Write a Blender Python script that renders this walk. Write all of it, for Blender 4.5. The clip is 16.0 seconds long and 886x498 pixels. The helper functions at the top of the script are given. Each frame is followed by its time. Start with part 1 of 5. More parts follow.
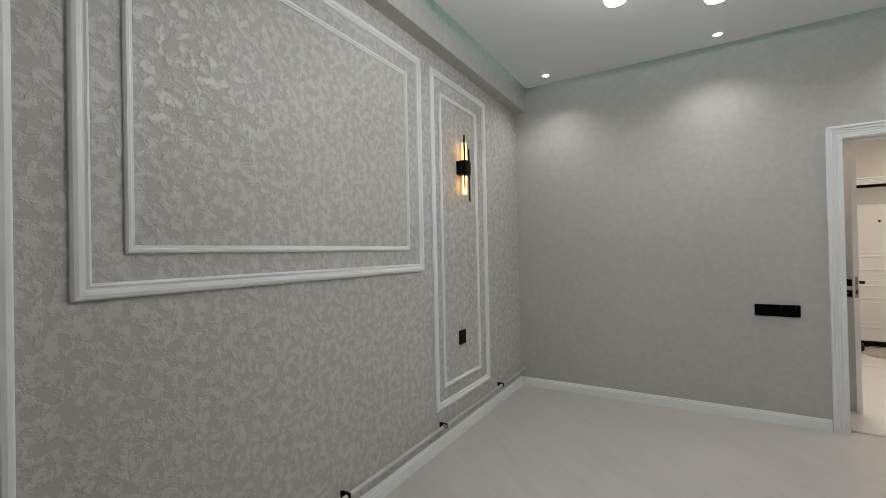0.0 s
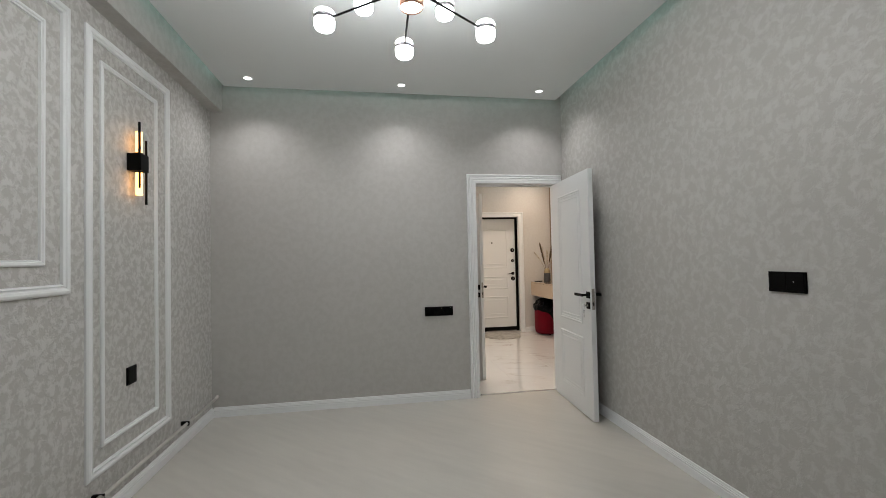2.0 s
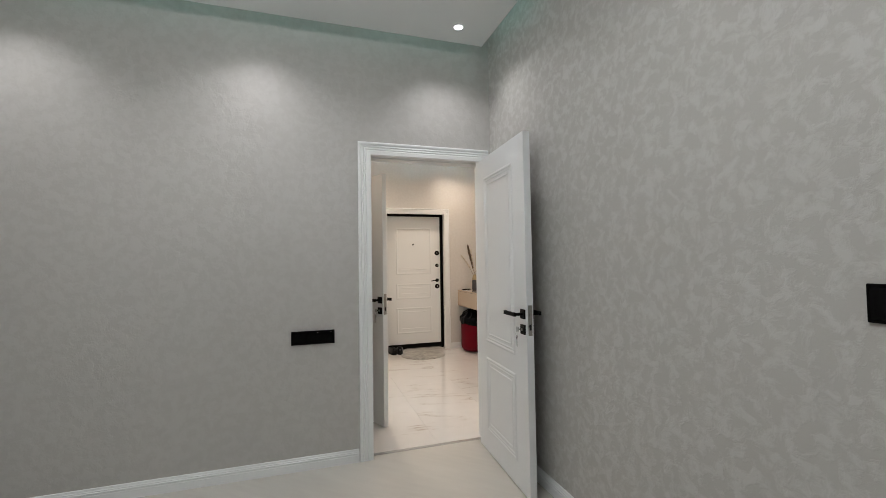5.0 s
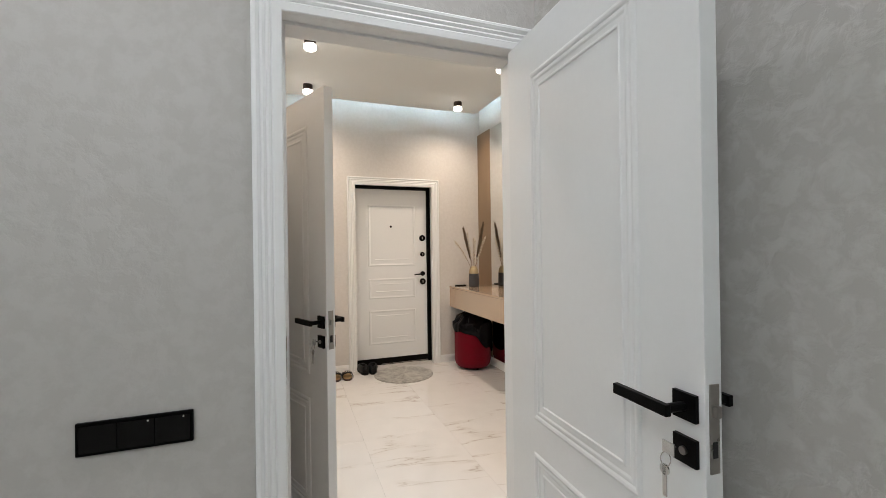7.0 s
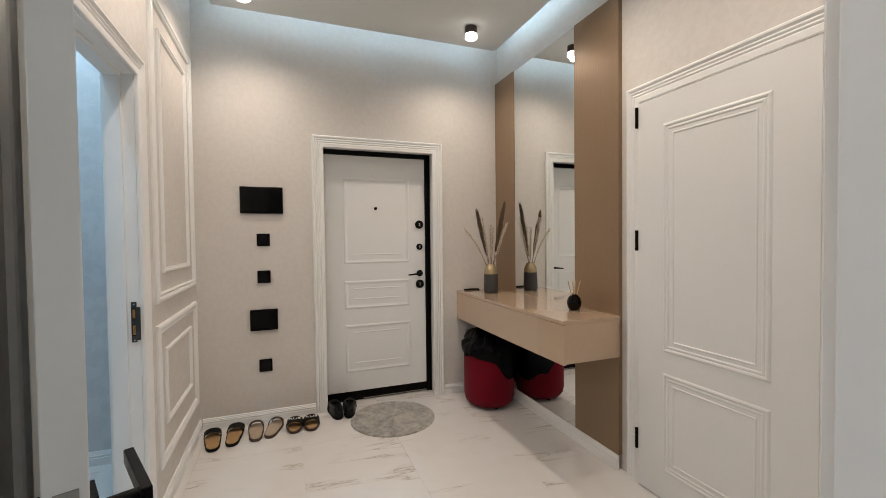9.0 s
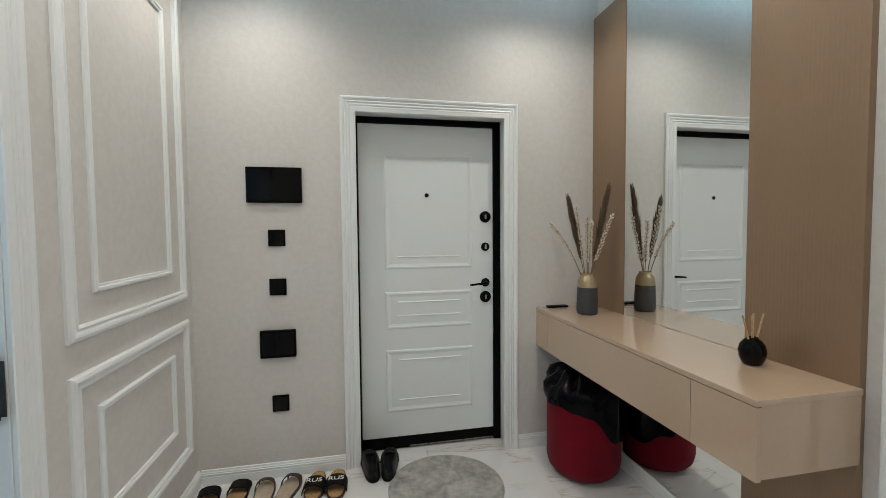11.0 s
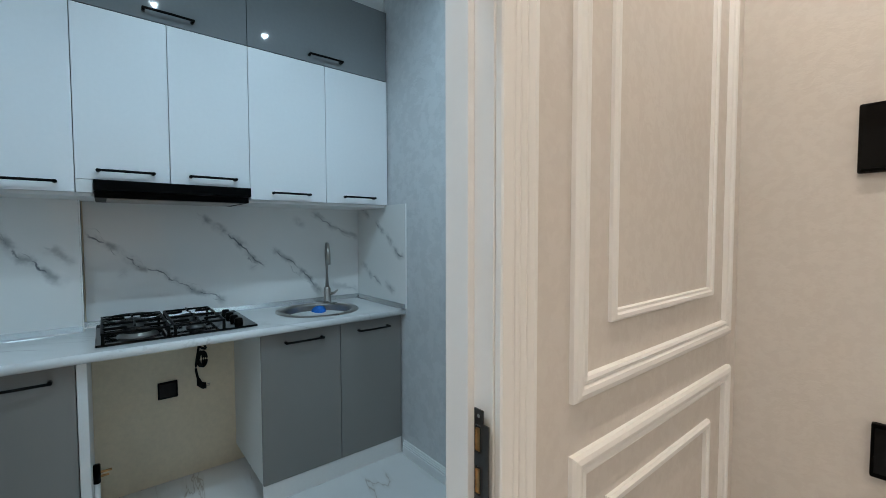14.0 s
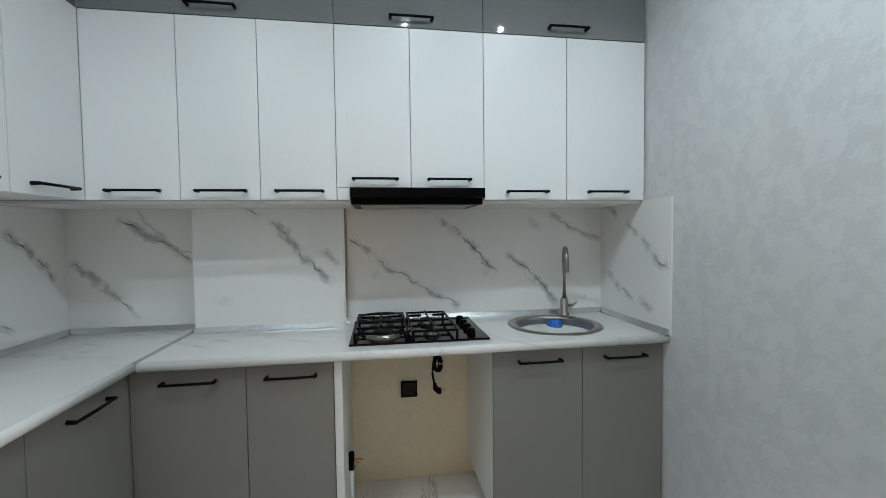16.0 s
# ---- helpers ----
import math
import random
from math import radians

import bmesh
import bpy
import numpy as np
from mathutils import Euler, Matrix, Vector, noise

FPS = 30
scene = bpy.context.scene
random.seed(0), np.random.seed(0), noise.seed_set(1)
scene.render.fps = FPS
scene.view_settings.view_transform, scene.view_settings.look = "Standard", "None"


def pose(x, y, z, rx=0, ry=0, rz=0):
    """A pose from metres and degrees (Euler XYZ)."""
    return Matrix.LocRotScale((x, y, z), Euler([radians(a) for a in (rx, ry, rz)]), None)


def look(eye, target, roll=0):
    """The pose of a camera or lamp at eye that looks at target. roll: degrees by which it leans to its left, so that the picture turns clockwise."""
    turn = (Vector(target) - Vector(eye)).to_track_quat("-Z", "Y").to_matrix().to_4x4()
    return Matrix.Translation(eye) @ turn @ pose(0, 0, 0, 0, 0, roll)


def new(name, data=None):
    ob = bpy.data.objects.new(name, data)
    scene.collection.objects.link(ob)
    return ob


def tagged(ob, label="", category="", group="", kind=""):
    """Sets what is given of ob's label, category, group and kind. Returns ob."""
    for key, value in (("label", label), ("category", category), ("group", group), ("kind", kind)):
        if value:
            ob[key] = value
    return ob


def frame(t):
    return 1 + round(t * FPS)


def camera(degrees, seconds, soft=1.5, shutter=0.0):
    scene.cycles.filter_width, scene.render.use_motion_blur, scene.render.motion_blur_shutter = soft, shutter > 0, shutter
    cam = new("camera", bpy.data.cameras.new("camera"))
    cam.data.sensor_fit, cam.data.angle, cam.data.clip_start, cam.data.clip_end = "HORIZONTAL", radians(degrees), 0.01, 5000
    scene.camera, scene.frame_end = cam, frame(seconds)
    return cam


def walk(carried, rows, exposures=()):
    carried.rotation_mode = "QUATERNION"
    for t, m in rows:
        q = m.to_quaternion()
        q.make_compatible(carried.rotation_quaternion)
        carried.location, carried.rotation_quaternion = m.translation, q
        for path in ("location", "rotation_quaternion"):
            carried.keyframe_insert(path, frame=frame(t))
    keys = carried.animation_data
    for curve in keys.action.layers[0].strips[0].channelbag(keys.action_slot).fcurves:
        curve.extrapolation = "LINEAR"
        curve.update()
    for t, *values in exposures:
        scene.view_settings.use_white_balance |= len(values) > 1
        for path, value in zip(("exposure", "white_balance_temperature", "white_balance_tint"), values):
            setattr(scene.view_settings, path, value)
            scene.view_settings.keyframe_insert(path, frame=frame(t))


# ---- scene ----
cam = camera(93.6, 16.0, soft=0.6)
PATH = [
    (0, (0.18, 0.808, 1.299), (-0.848, 2.523, 1.316), -1.2),
    (0.5, (0.163, 0.853, 1.302), (-0.515, 2.734, 1.33), -1.0),
    (1, (0.133, 0.83, 1.312), (-0.148, 2.81, 1.344), -1.1),
    (1.5, (0.125, 0.816, 1.314), (0.212, 2.813, 1.355), -1.1),
    (2, (0.134, 0.814, 1.311), (0.45, 2.788, 1.359), -1.2),
    (2.5, (0.154, 0.828, 1.307), (0.605, 2.776, 1.364), -1.3),
    (3, (0.247, 0.914, 1.299), (0.774, 2.843, 1.363), -1.3),
    (3.5, (0.373, 1.054, 1.295), (0.933, 2.973, 1.366), -1.3),
    (4, (0.453, 1.276, 1.286), (1.036, 3.188, 1.361), -1.3),
    (4.2, (0.496, 1.375, 1.285), (1.079, 3.287, 1.363), -1.2),
    (6.3, (0.975, 2.807, 1.289), (1.644, 4.692, 1.317), -0.8),
    (6.5, (1.014, 2.951, 1.295), (1.687, 4.834, 1.316), -0.9),
    (7, (1.093, 3.331, 1.303), (1.781, 5.209, 1.307), -0.8),
    (7.5, (1.226, 3.678, 1.308), (1.922, 5.553, 1.294), -0.6),
    (8, (1.342, 4.012, 1.309), (2.047, 5.883, 1.283), -0.8),
    (10.3, (1.67, 5.219, 1.354), (2.356, 7.095, 1.269), -0.1),
    (10.5, (1.714, 5.301, 1.358), (2.344, 7.198, 1.27), -0.2),
    (11, (1.755, 5.481, 1.358), (2.157, 7.439, 1.271), -0.5),
    (11.5, (1.744, 5.657, 1.348), (1.823, 7.653, 1.26), -0.6),
    (12, (1.694, 5.831, 1.339), (1.432, 7.812, 1.256), -0.6),
    (12.5, (1.651, 6.006, 1.343), (1.012, 7.899, 1.263), -0.5),
    (13, (1.549, 6.104, 1.34), (0.513, 7.813, 1.258), -0.4),
    (13.5, (1.424, 6.167, 1.351), (0.087, 7.652, 1.269), -0.1),
    (14, (1.353, 6.223, 1.359), (-0.194, 7.487, 1.272), -0.1),
    (14.5, (1.296, 6.292, 1.372), (-0.423, 7.311, 1.284), -0.3),
    (15, (1.233, 6.323, 1.37), (-0.613, 7.087, 1.287), -0.4),
    (15.5, (1.092, 6.332, 1.362), (-0.836, 6.859, 1.285), -0.6),
    (16, (0.986, 6.322, 1.373), (-0.989, 6.623, 1.292), -0.7),
]

# seconds, stops, kelvin, tint
EXPOSURES = [
    (0.0, 0.0, 6500, 10), (4.2, 0.0, 6500, 10), (6.3, 0.30, 6300, 10), (7.5, 0.19, 6350, 10), (8.2, 0.0, 6470, 13), (10.3, -0.1, 5300, 1),
    (11.5, -0.13, 5360, 0), (12.5, -0.12, 5530, 3), (13.5, 0.02, 5850, 6), (14.5, 0.08, 6350, 10), (15.2, 0.14, 6550, 12), (16.0, 0.44, 7600, 17),
]
walk(cam, [(t, look(eye, target, roll)) for t, eye, target, roll in PATH], EXPOSURES)

# ---------------------------------------------------------------- world and light levels
world = bpy.data.worlds.new("world")
world.use_nodes = True
world.node_tree.nodes["Background"].inputs[0].default_value = (0.5, 0.55, 0.6, 1)
world.node_tree.nodes["Background"].inputs[1].default_value = 0.02
scene.world = world
CUP_GLOW, SPOT_BEDROOM, SPOT_HALL, SPOT_KITCHEN = 38.2, 14.0, 27.2, 26.5
COVE_BEDROOM, COVE_HALL = 0.42, 1.9
COOL, WARM, BLUE = (1.0, 1.0, 1.0), (1.0, 0.795, 0.62), (0.615, 0.85, 1.0)


def spot(name, x, y, z, power, colour, size=125, blend=0.5, radius=0.03):
    lamp = bpy.data.lights.new(name, "SPOT")
    lamp.energy, lamp.color, lamp.spot_size, lamp.spot_blend, lamp.shadow_soft_size = power, colour, radians(size), blend, radius
    ob = new(name, lamp)
    ob.matrix_world = pose(x, y, z)
    return ob


# ---------------------------------------------------------------- plan
BX0, BX1, BY0, BY1 = -1.275, 1.96, -0.55, 4.67     # bedroom
HX0, HX1, HY0, HY1 = 0.895, 3.245, 4.80, 7.885      # hall
KX0, KX1, KY0, KY1 = -1.30, 0.791, 4.80, 7.62      # kitchen
TOP = 3.0
SLAB_B, SLAB_H, CEIL_K = 2.79, 2.86, 2.85


# ---------------------------------------------------------------- materials
def material(name, colour, rough=0.5, metal=0.0, var=0.06, scale=5.0, bump=0.0, grain=60.0, coat=0.0, glow=None, power=0.0, stretch=(1, 1, 1), sheen=0.0, spec=0.5, turn=None):
    """A surface with slow and fine variation in colour, gloss and relief."""
    m = bpy.data.materials.new(name)
    m.use_nodes = True
    nt = m.node_tree
    b = nt.nodes["Principled BSDF"]
    b.inputs["Roughness"].default_value, b.inputs["Metallic"].default_value = rough, metal
    b.inputs["Coat Weight"].default_value = coat
    b.inputs["Specular IOR Level"].default_value = spec
    b.inputs["Coat Roughness"].default_value = 0.06
    b.inputs["Sheen Weight"].default_value = sheen
    tc = nt.nodes.new("ShaderNodeTexCoord")
    mp = nt.nodes.new("ShaderNodeMapping")
    mp.inputs["Scale"].default_value = stretch
    if turn is not None:
        mp.vector_type = "TEXTURE"
        mp.inputs["Rotation"].default_value = (0, 0, radians(turn))
    nt.links.new(tc.outputs["Object"], mp.inputs["Vector"])
    slow = nt.nodes.new("ShaderNodeTexNoise")
    slow.inputs["Scale"].default_value, slow.inputs["Detail"].default_value = scale, 4
    fine = nt.nodes.new("ShaderNodeTexNoise")
    fine.inputs["Scale"].default_value, fine.inputs["Detail"].default_value = grain, 3
    for n in (slow, fine):
        nt.links.new(mp.outputs[0], n.inputs["Vector"])
    both = nt.nodes.new("ShaderNodeMath")
    both.operation = "ADD"
    nt.links.new(slow.outputs["Fac"], both.inputs[0])
    nt.links.new(fine.outputs["Fac"], both.inputs[1])
    ramp = nt.nodes.new("ShaderNodeMapRange")
    ramp.inputs["From Min"].default_value, ramp.inputs["From Max"].default_value = 0.7, 1.3
    nt.links.new(both.outputs[0], ramp.inputs["Value"])
    mix = nt.nodes.new("ShaderNodeMix")
    mix.data_type = "RGBA"
    mix.inputs["A"].default_value = (*[c * (1 - var) for c in colour], 1)
    mix.inputs["B"].default_value = (*[min(1, c * (1 + var)) for c in colour], 1)
    nt.links.new(ramp.outputs[0], mix.inputs["Factor"])
    nt.links.new(mix.outputs["Result"], b.inputs["Base Color"])
    gl = nt.nodes.new("ShaderNodeMapRange")
    gl.inputs["From Min"].default_value, gl.inputs["From Max"].default_value = 0.3, 0.7
    gl.inputs["To Min"].default_value, gl.inputs["To Max"].default_value = rough * 0.88, min(1, rough * 1.12)
    nt.links.new(slow.outputs["Fac"], gl.inputs["Value"])
    nt.links.new(gl.outputs[0], b.inputs["Roughness"])
    if bump:
        bp = nt.nodes.new("ShaderNodeBump")
        bp.inputs["Strength"].default_value, bp.inputs["Distance"].default_value = bump, 0.002
        nt.links.new(fine.outputs["Fac"], bp.inputs["Height"])
        nt.links.new(bp.outputs[0], b.inputs["Normal"])
    if glow:
        b.inputs["Emission Color"].default_value, b.inputs["Emission Strength"].default_value = (*glow, 1), power
    return m


def plaster(name, low, high, scale, rough_low, rough_high, relief, coverage=0.5, width=0.06, warped=0.9, gloss=(0.5, 0.5)):
    """Decorative plaster: short trowelled flakes, glossier and paler than their ground, over slow clouds."""
    m = bpy.data.materials.new(name)
    m.use_nodes = True
    nt = m.node_tree
    b = nt.nodes["Principled BSDF"]
    tc = nt.nodes.new("ShaderNodeTexCoord")
    warp = nt.nodes.new("ShaderNodeTexNoise")
    warp.inputs["Scale"].default_value, warp.inputs["Detail"].default_value = scale * 0.6, 2
    nt.links.new(tc.outputs["Object"], warp.inputs["Vector"])
    push = nt.nodes.new("ShaderNodeVectorMath")
    push.operation = "SCALE"
    push.inputs["Scale"].default_value = warped / scale
    nt.links.new(warp.outputs["Color"], push.inputs[0])
    add = nt.nodes.new("ShaderNodeVectorMath")
    nt.links.new(tc.outputs["Object"], add.inputs[0])
    nt.links.new(push.outputs[0], add.inputs[1])
    flake = nt.nodes.new("ShaderNodeTexNoise")
    flake.inputs["Scale"].default_value, flake.inputs["Detail"].default_value, flake.inputs["Roughness"].default_value = scale, 5, 0.62
    nt.links.new(add.outputs[0], flake.inputs["Vector"])
    edge = nt.nodes.new("ShaderNodeMapRange")
    edge.inputs["From Min"].default_value, edge.inputs["From Max"].default_value = coverage - width, coverage + width
    nt.links.new(flake.outputs["Fac"], edge.inputs["Value"])
    cloud = nt.nodes.new("ShaderNodeTexNoise")
    cloud.inputs["Scale"].default_value, cloud.inputs["Detail"].default_value = 1.3, 3
    nt.links.new(tc.outputs["Object"], cloud.inputs["Vector"])
    shade = nt.nodes.new("ShaderNodeMapRange")
    shade.inputs["To Min"].default_value, shade.inputs["To Max"].default_value = 0.965, 1.035
    nt.links.new(cloud.outputs["Fac"], shade.inputs["Value"])
    mix = nt.nodes.new("ShaderNodeMix")
    mix.data_type = "RGBA"
    mix.inputs["A"].default_value, mix.inputs["B"].default_value = (*low, 1), (*high, 1)
    nt.links.new(edge.outputs[0], mix.inputs["Factor"])
    tone = nt.nodes.new("ShaderNodeVectorMath")
    tone.operation = "SCALE"
    nt.links.new(mix.outputs["Result"], tone.inputs[0])
    nt.links.new(shade.outputs[0], tone.inputs["Scale"])
    nt.links.new(tone.outputs[0], b.inputs["Base Color"])
    gl = nt.nodes.new("ShaderNodeMapRange")
    gl.inputs["To Min"].default_value, gl.inputs["To Max"].default_value = rough_low, rough_high
    nt.links.new(edge.outputs[0], gl.inputs["Value"])
    nt.links.new(gl.outputs[0], b.inputs["Roughness"])
    sp = nt.nodes.new("ShaderNodeMapRange")
    sp.inputs["To Min"].default_value, sp.inputs["To Max"].default_value = gloss
    nt.links.new(edge.outputs[0], sp.inputs["Value"])
    nt.links.new(sp.outputs[0], b.inputs["Specular IOR Level"])
    fine = nt.nodes.new("ShaderNodeTexNoise")
    fine.inputs["Scale"].default_value = scale * 5
    nt.links.new(tc.outputs["Object"], fine.inputs["Vector"])
    sm = nt.nodes.new("ShaderNodeMath")
    sm.operation = "MULTIPLY_ADD"
    sm.inputs[1].default_value = 0.25
    nt.links.new(fine.outputs["Fac"], sm.inputs[0])
    nt.links.new(edge.outputs[0], sm.inputs[2])
    bp = nt.nodes.new("ShaderNodeBump")
    bp.inputs["Strength"].default_value, bp.inputs["Distance"].default_value = relief, 0.002
    nt.links.new(sm.outputs[0], bp.inputs["Height"])
    nt.links.new(bp.outputs[0], b.inputs["Normal"])
    return m


def marble(name, ground, vein, scale, rough, coat=0.0, width=0.012, shift=0.0, turn=35.0, strength=1.0, stretch=0.35, axis="X"):
    """Pale stone with thin broken veins that run across it at a slant."""
    m = bpy.data.materials.new(name)
    m.use_nodes = True
    nt = m.node_tree
    b = nt.nodes["Principled BSDF"]
    b.inputs["Roughness"].default_value, b.inputs["Coat Weight"].default_value = rough, coat
    b.inputs["Coat Roughness"].default_value = 0.04
    tc = nt.nodes.new("ShaderNodeTexCoord")
    src = tc.outputs["Object"]
    if shift:
        info = nt.nodes.new("ShaderNodeObjectInfo")
        sc = nt.nodes.new("ShaderNodeMath")
        sc.operation = "MULTIPLY"
        sc.inputs[1].default_value = shift
        nt.links.new(info.outputs["Random"], sc.inputs[0])
        ad = nt.nodes.new("ShaderNodeVectorMath")
        nt.links.new(src, ad.inputs[0])
        nt.links.new(sc.outputs[0], ad.inputs[1])
        src = ad.outputs[0]
    mp = nt.nodes.new("ShaderNodeMapping")
    mp.vector_type = "TEXTURE"
    k = "XYZ".index(axis)
    rot = [0, 0, 0]
    rot[k] = radians(turn)
    mp.inputs["Rotation"].default_value = rot
    st = [1, 1, 1]
    st[1 if k == 0 else 0] = stretch
    mp.inputs["Scale"].default_value = st
    nt.links.new(src, mp.inputs["Vector"])
    n1 = nt.nodes.new("ShaderNodeTexNoise")
    n1.inputs["Scale"].default_value, n1.inputs["Detail"].default_value, n1.inputs["Distortion"].default_value = scale, 6, 0.35
    n1.inputs["Roughness"].default_value = 0.55
    n2 = nt.nodes.new("ShaderNodeTexNoise")
    n2.inputs["Scale"].default_value, n2.inputs["Detail"].default_value = scale * 0.9, 2
    n3 = nt.nodes.new("ShaderNodeTexNoise")
    n3.inputs["Scale"].default_value, n3.inputs["Detail"].default_value = scale * 3, 4
    nt.links.new(mp.outputs[0], n1.inputs["Vector"])
    nt.links.new(src, n2.inputs["Vector"])
    nt.links.new(src, n3.inputs["Vector"])
    sub = nt.nodes.new("ShaderNodeMath")
    sub.operation = "SUBTRACT"
    sub.inputs[1].default_value = 0.5
    nt.links.new(n1.outputs["Fac"], sub.inputs[0])
    ab = nt.nodes.new("ShaderNodeMath")
    ab.operation = "ABSOLUTE"
    nt.links.new(sub.outputs[0], ab.inputs[0])
    line = nt.nodes.new("ShaderNodeMapRange")
    line.interpolation_type = "SMOOTHSTEP"
    line.inputs["From Min"].default_value, line.inputs["From Max"].default_value = 0.0, width
    line.inputs["To Min"].default_value, line.inputs["To Max"].default_value = 1, 0
    nt.links.new(ab.outputs[0], line.inputs["Value"])
    soft = nt.nodes.new("ShaderNodeMapRange")
    soft.inputs["From Min"].default_value, soft.inputs["From Max"].default_value = 0.0, width * 4
    soft.inputs["To Min"].default_value, soft.inputs["To Max"].default_value = 0.3, 0
    nt.links.new(ab.outputs[0], soft.inputs["Value"])
    mx = nt.nodes.new("ShaderNodeMath")
    mx.operation = "MAXIMUM"
    nt.links.new(line.outputs[0], mx.inputs[0])
    nt.links.new(soft.outputs[0], mx.inputs[1])
    gate = nt.nodes.new("ShaderNodeMapRange")
    gate.inputs["From Min"].default_value, gate.inputs["From Max"].default_value = 0.43, 0.56
    gate.inputs["To Max"].default_value = strength
    nt.links.new(n2.outputs["Fac"], gate.inputs["Value"])
    mu = nt.nodes.new("ShaderNodeMath")
    mu.operation = "MULTIPLY"
    nt.links.new(mx.outputs[0], mu.inputs[0])
    nt.links.new(gate.outputs[0], mu.inputs[1])
    base = nt.nodes.new("ShaderNodeMix")
    base.data_type = "RGBA"
    base.inputs["A"].default_value = (*[c * 0.95 for c in ground], 1)
    base.inputs["B"].default_value = (*[min(1, c * 1.04) for c in ground], 1)
    nt.links.new(n3.outputs["Fac"], base.inputs["Factor"])
    mix = nt.nodes.new("ShaderNodeMix")
    mix.data_type = "RGBA"
    mix.inputs["B"].default_value = (*vein, 1)
    nt.links.new(base.outputs["Result"], mix.inputs["A"])
    nt.links.new(mu.outputs[0], mix.inputs["Factor"])
    nt.links.new(mix.outputs["Result"], b.inputs["Base Color"])
    return m


def veined(name, axis, veins, ground=(0.80, 0.80, 0.785), ink=(0.13, 0.14, 0.16)):
    """Pale stone-look panel with separate slanting veins: each (across, up, across, up, strength), ragged and smoky."""
    m = bpy.data.materials.new(name)
    m.use_nodes = True
    nt = m.node_tree
    b = nt.nodes["Principled BSDF"]
    b.inputs["Roughness"].default_value, b.inputs["Coat Weight"].default_value, b.inputs["Coat Roughness"].default_value = 0.16, 0.3, 0.04

    def node(kind, *links, **values):
        n = nt.nodes.new(kind)
        for k, val in values.items():
            if k == "operation":
                n.operation = val
        for i, src in enumerate(links):
            if src is None:
                continue
            if isinstance(src, (int, float)):
                n.inputs[i].default_value = src
            else:
                nt.links.new(src, n.inputs[i])
        return n.outputs[0]

    def calc(op, *links):
        return node("ShaderNodeMath", *links, operation=op)

    def cloud(vec, scale, detail):
        n = nt.nodes.new("ShaderNodeTexNoise")
        n.inputs["Scale"].default_value, n.inputs["Detail"].default_value = scale, detail
        nt.links.new(vec, n.inputs["Vector"])
        return n.outputs["Fac"]

    def span(value, a, b_, c=0.0, d=1.0):
        n = nt.nodes.new("ShaderNodeMapRange")
        n.interpolation_type = "SMOOTHSTEP"
        for i, x in enumerate((a, b_, c, d)):
            n.inputs[i + 1].default_value = x
        nt.links.new(value, n.inputs[0])
        return n.outputs[0]

    at = nt.nodes.new("ShaderNodeTexCoord").outputs["Object"]
    sep = nt.nodes.new("ShaderNodeSeparateXYZ")
    nt.links.new(at, sep.inputs[0])
    shifted = node("ShaderNodeVectorMath", at, None)
    shifted.node.inputs[1].default_value = (3.7, 5.1, 9.3)
    # wandering of the lines, in metres, at three sizes
    bend = calc("MULTIPLY_ADD", cloud(at, 5.5, 1), 0.08, -0.04)
    bend = calc("ADD", bend, calc("MULTIPLY_ADD", cloud(at, 22, 3), 0.045, -0.0225))
    other = calc("MULTIPLY_ADD", cloud(shifted, 9, 3), 0.15, -0.075)
    broken = span(cloud(shifted, 11, 3), 0.38, 0.60, 0.15, 1.0)
    smoke = span(cloud(at, 16, 4), 0.36, 0.62, 0.12, 1.0)
    total = None
    for p0, z0, p1, z1, strength in veins:
        length = math.hypot(p1 - p0, z1 - z0)
        cu, cv = (p1 - p0) / length, (z1 - z0) / length
        du = calc("SUBTRACT", sep.outputs[axis], p0)
        dv = calc("SUBTRACT", sep.outputs["Z"], z0)
        along = calc("ADD", calc("MULTIPLY", du, cu), calc("MULTIPLY", dv, cv))
        across = calc("SUBTRACT", calc("MULTIPLY", dv, cu), calc("MULTIPLY", du, cv))
        ends = calc("MULTIPLY", span(along, -0.01, 0.06), span(along, length + 0.01, length - 0.05))
        k = min(1.0, length / 0.25)
        main = calc("ABSOLUTE", calc("MULTIPLY_ADD", bend, k, across))
        twin = calc("ABSOLUTE", calc("MULTIPLY_ADD", other, k, across))
        core = calc("MULTIPLY", span(main, 0.0, 0.008, 1.0, 0.0), broken)
        thin = calc("MULTIPLY", span(twin, 0.0, 0.004, 0.6, 0.0), smoke)
        haze = calc("MULTIPLY", span(main, 0.0, 0.034, 0.6, 0.0), smoke)
        one = calc("MULTIPLY", calc("MULTIPLY", calc("MAXIMUM", calc("MAXIMUM", core, thin), haze), ends), strength)
        total = one if total is None else calc("MAXIMUM", total, one)
    base = nt.nodes.new("ShaderNodeMix")
    base.data_type = "RGBA"
    base.inputs["A"].default_value = (*[c * 0.96 for c in ground], 1)
    base.inputs["B"].default_value = (*[c * 1.03 for c in ground], 1)
    nt.links.new(cloud(at, 4, 4), base.inputs["Factor"])
    mix = nt.nodes.new("ShaderNodeMix")
    mix.data_type = "RGBA"
    mix.inputs["B"].default_value = (*ink, 1)
    nt.links.new(base.outputs["Result"], mix.inputs["A"])
    nt.links.new(total, mix.inputs["Factor"])
    nt.links.new(mix.outputs["Result"], b.inputs["Base Color"])
    return m


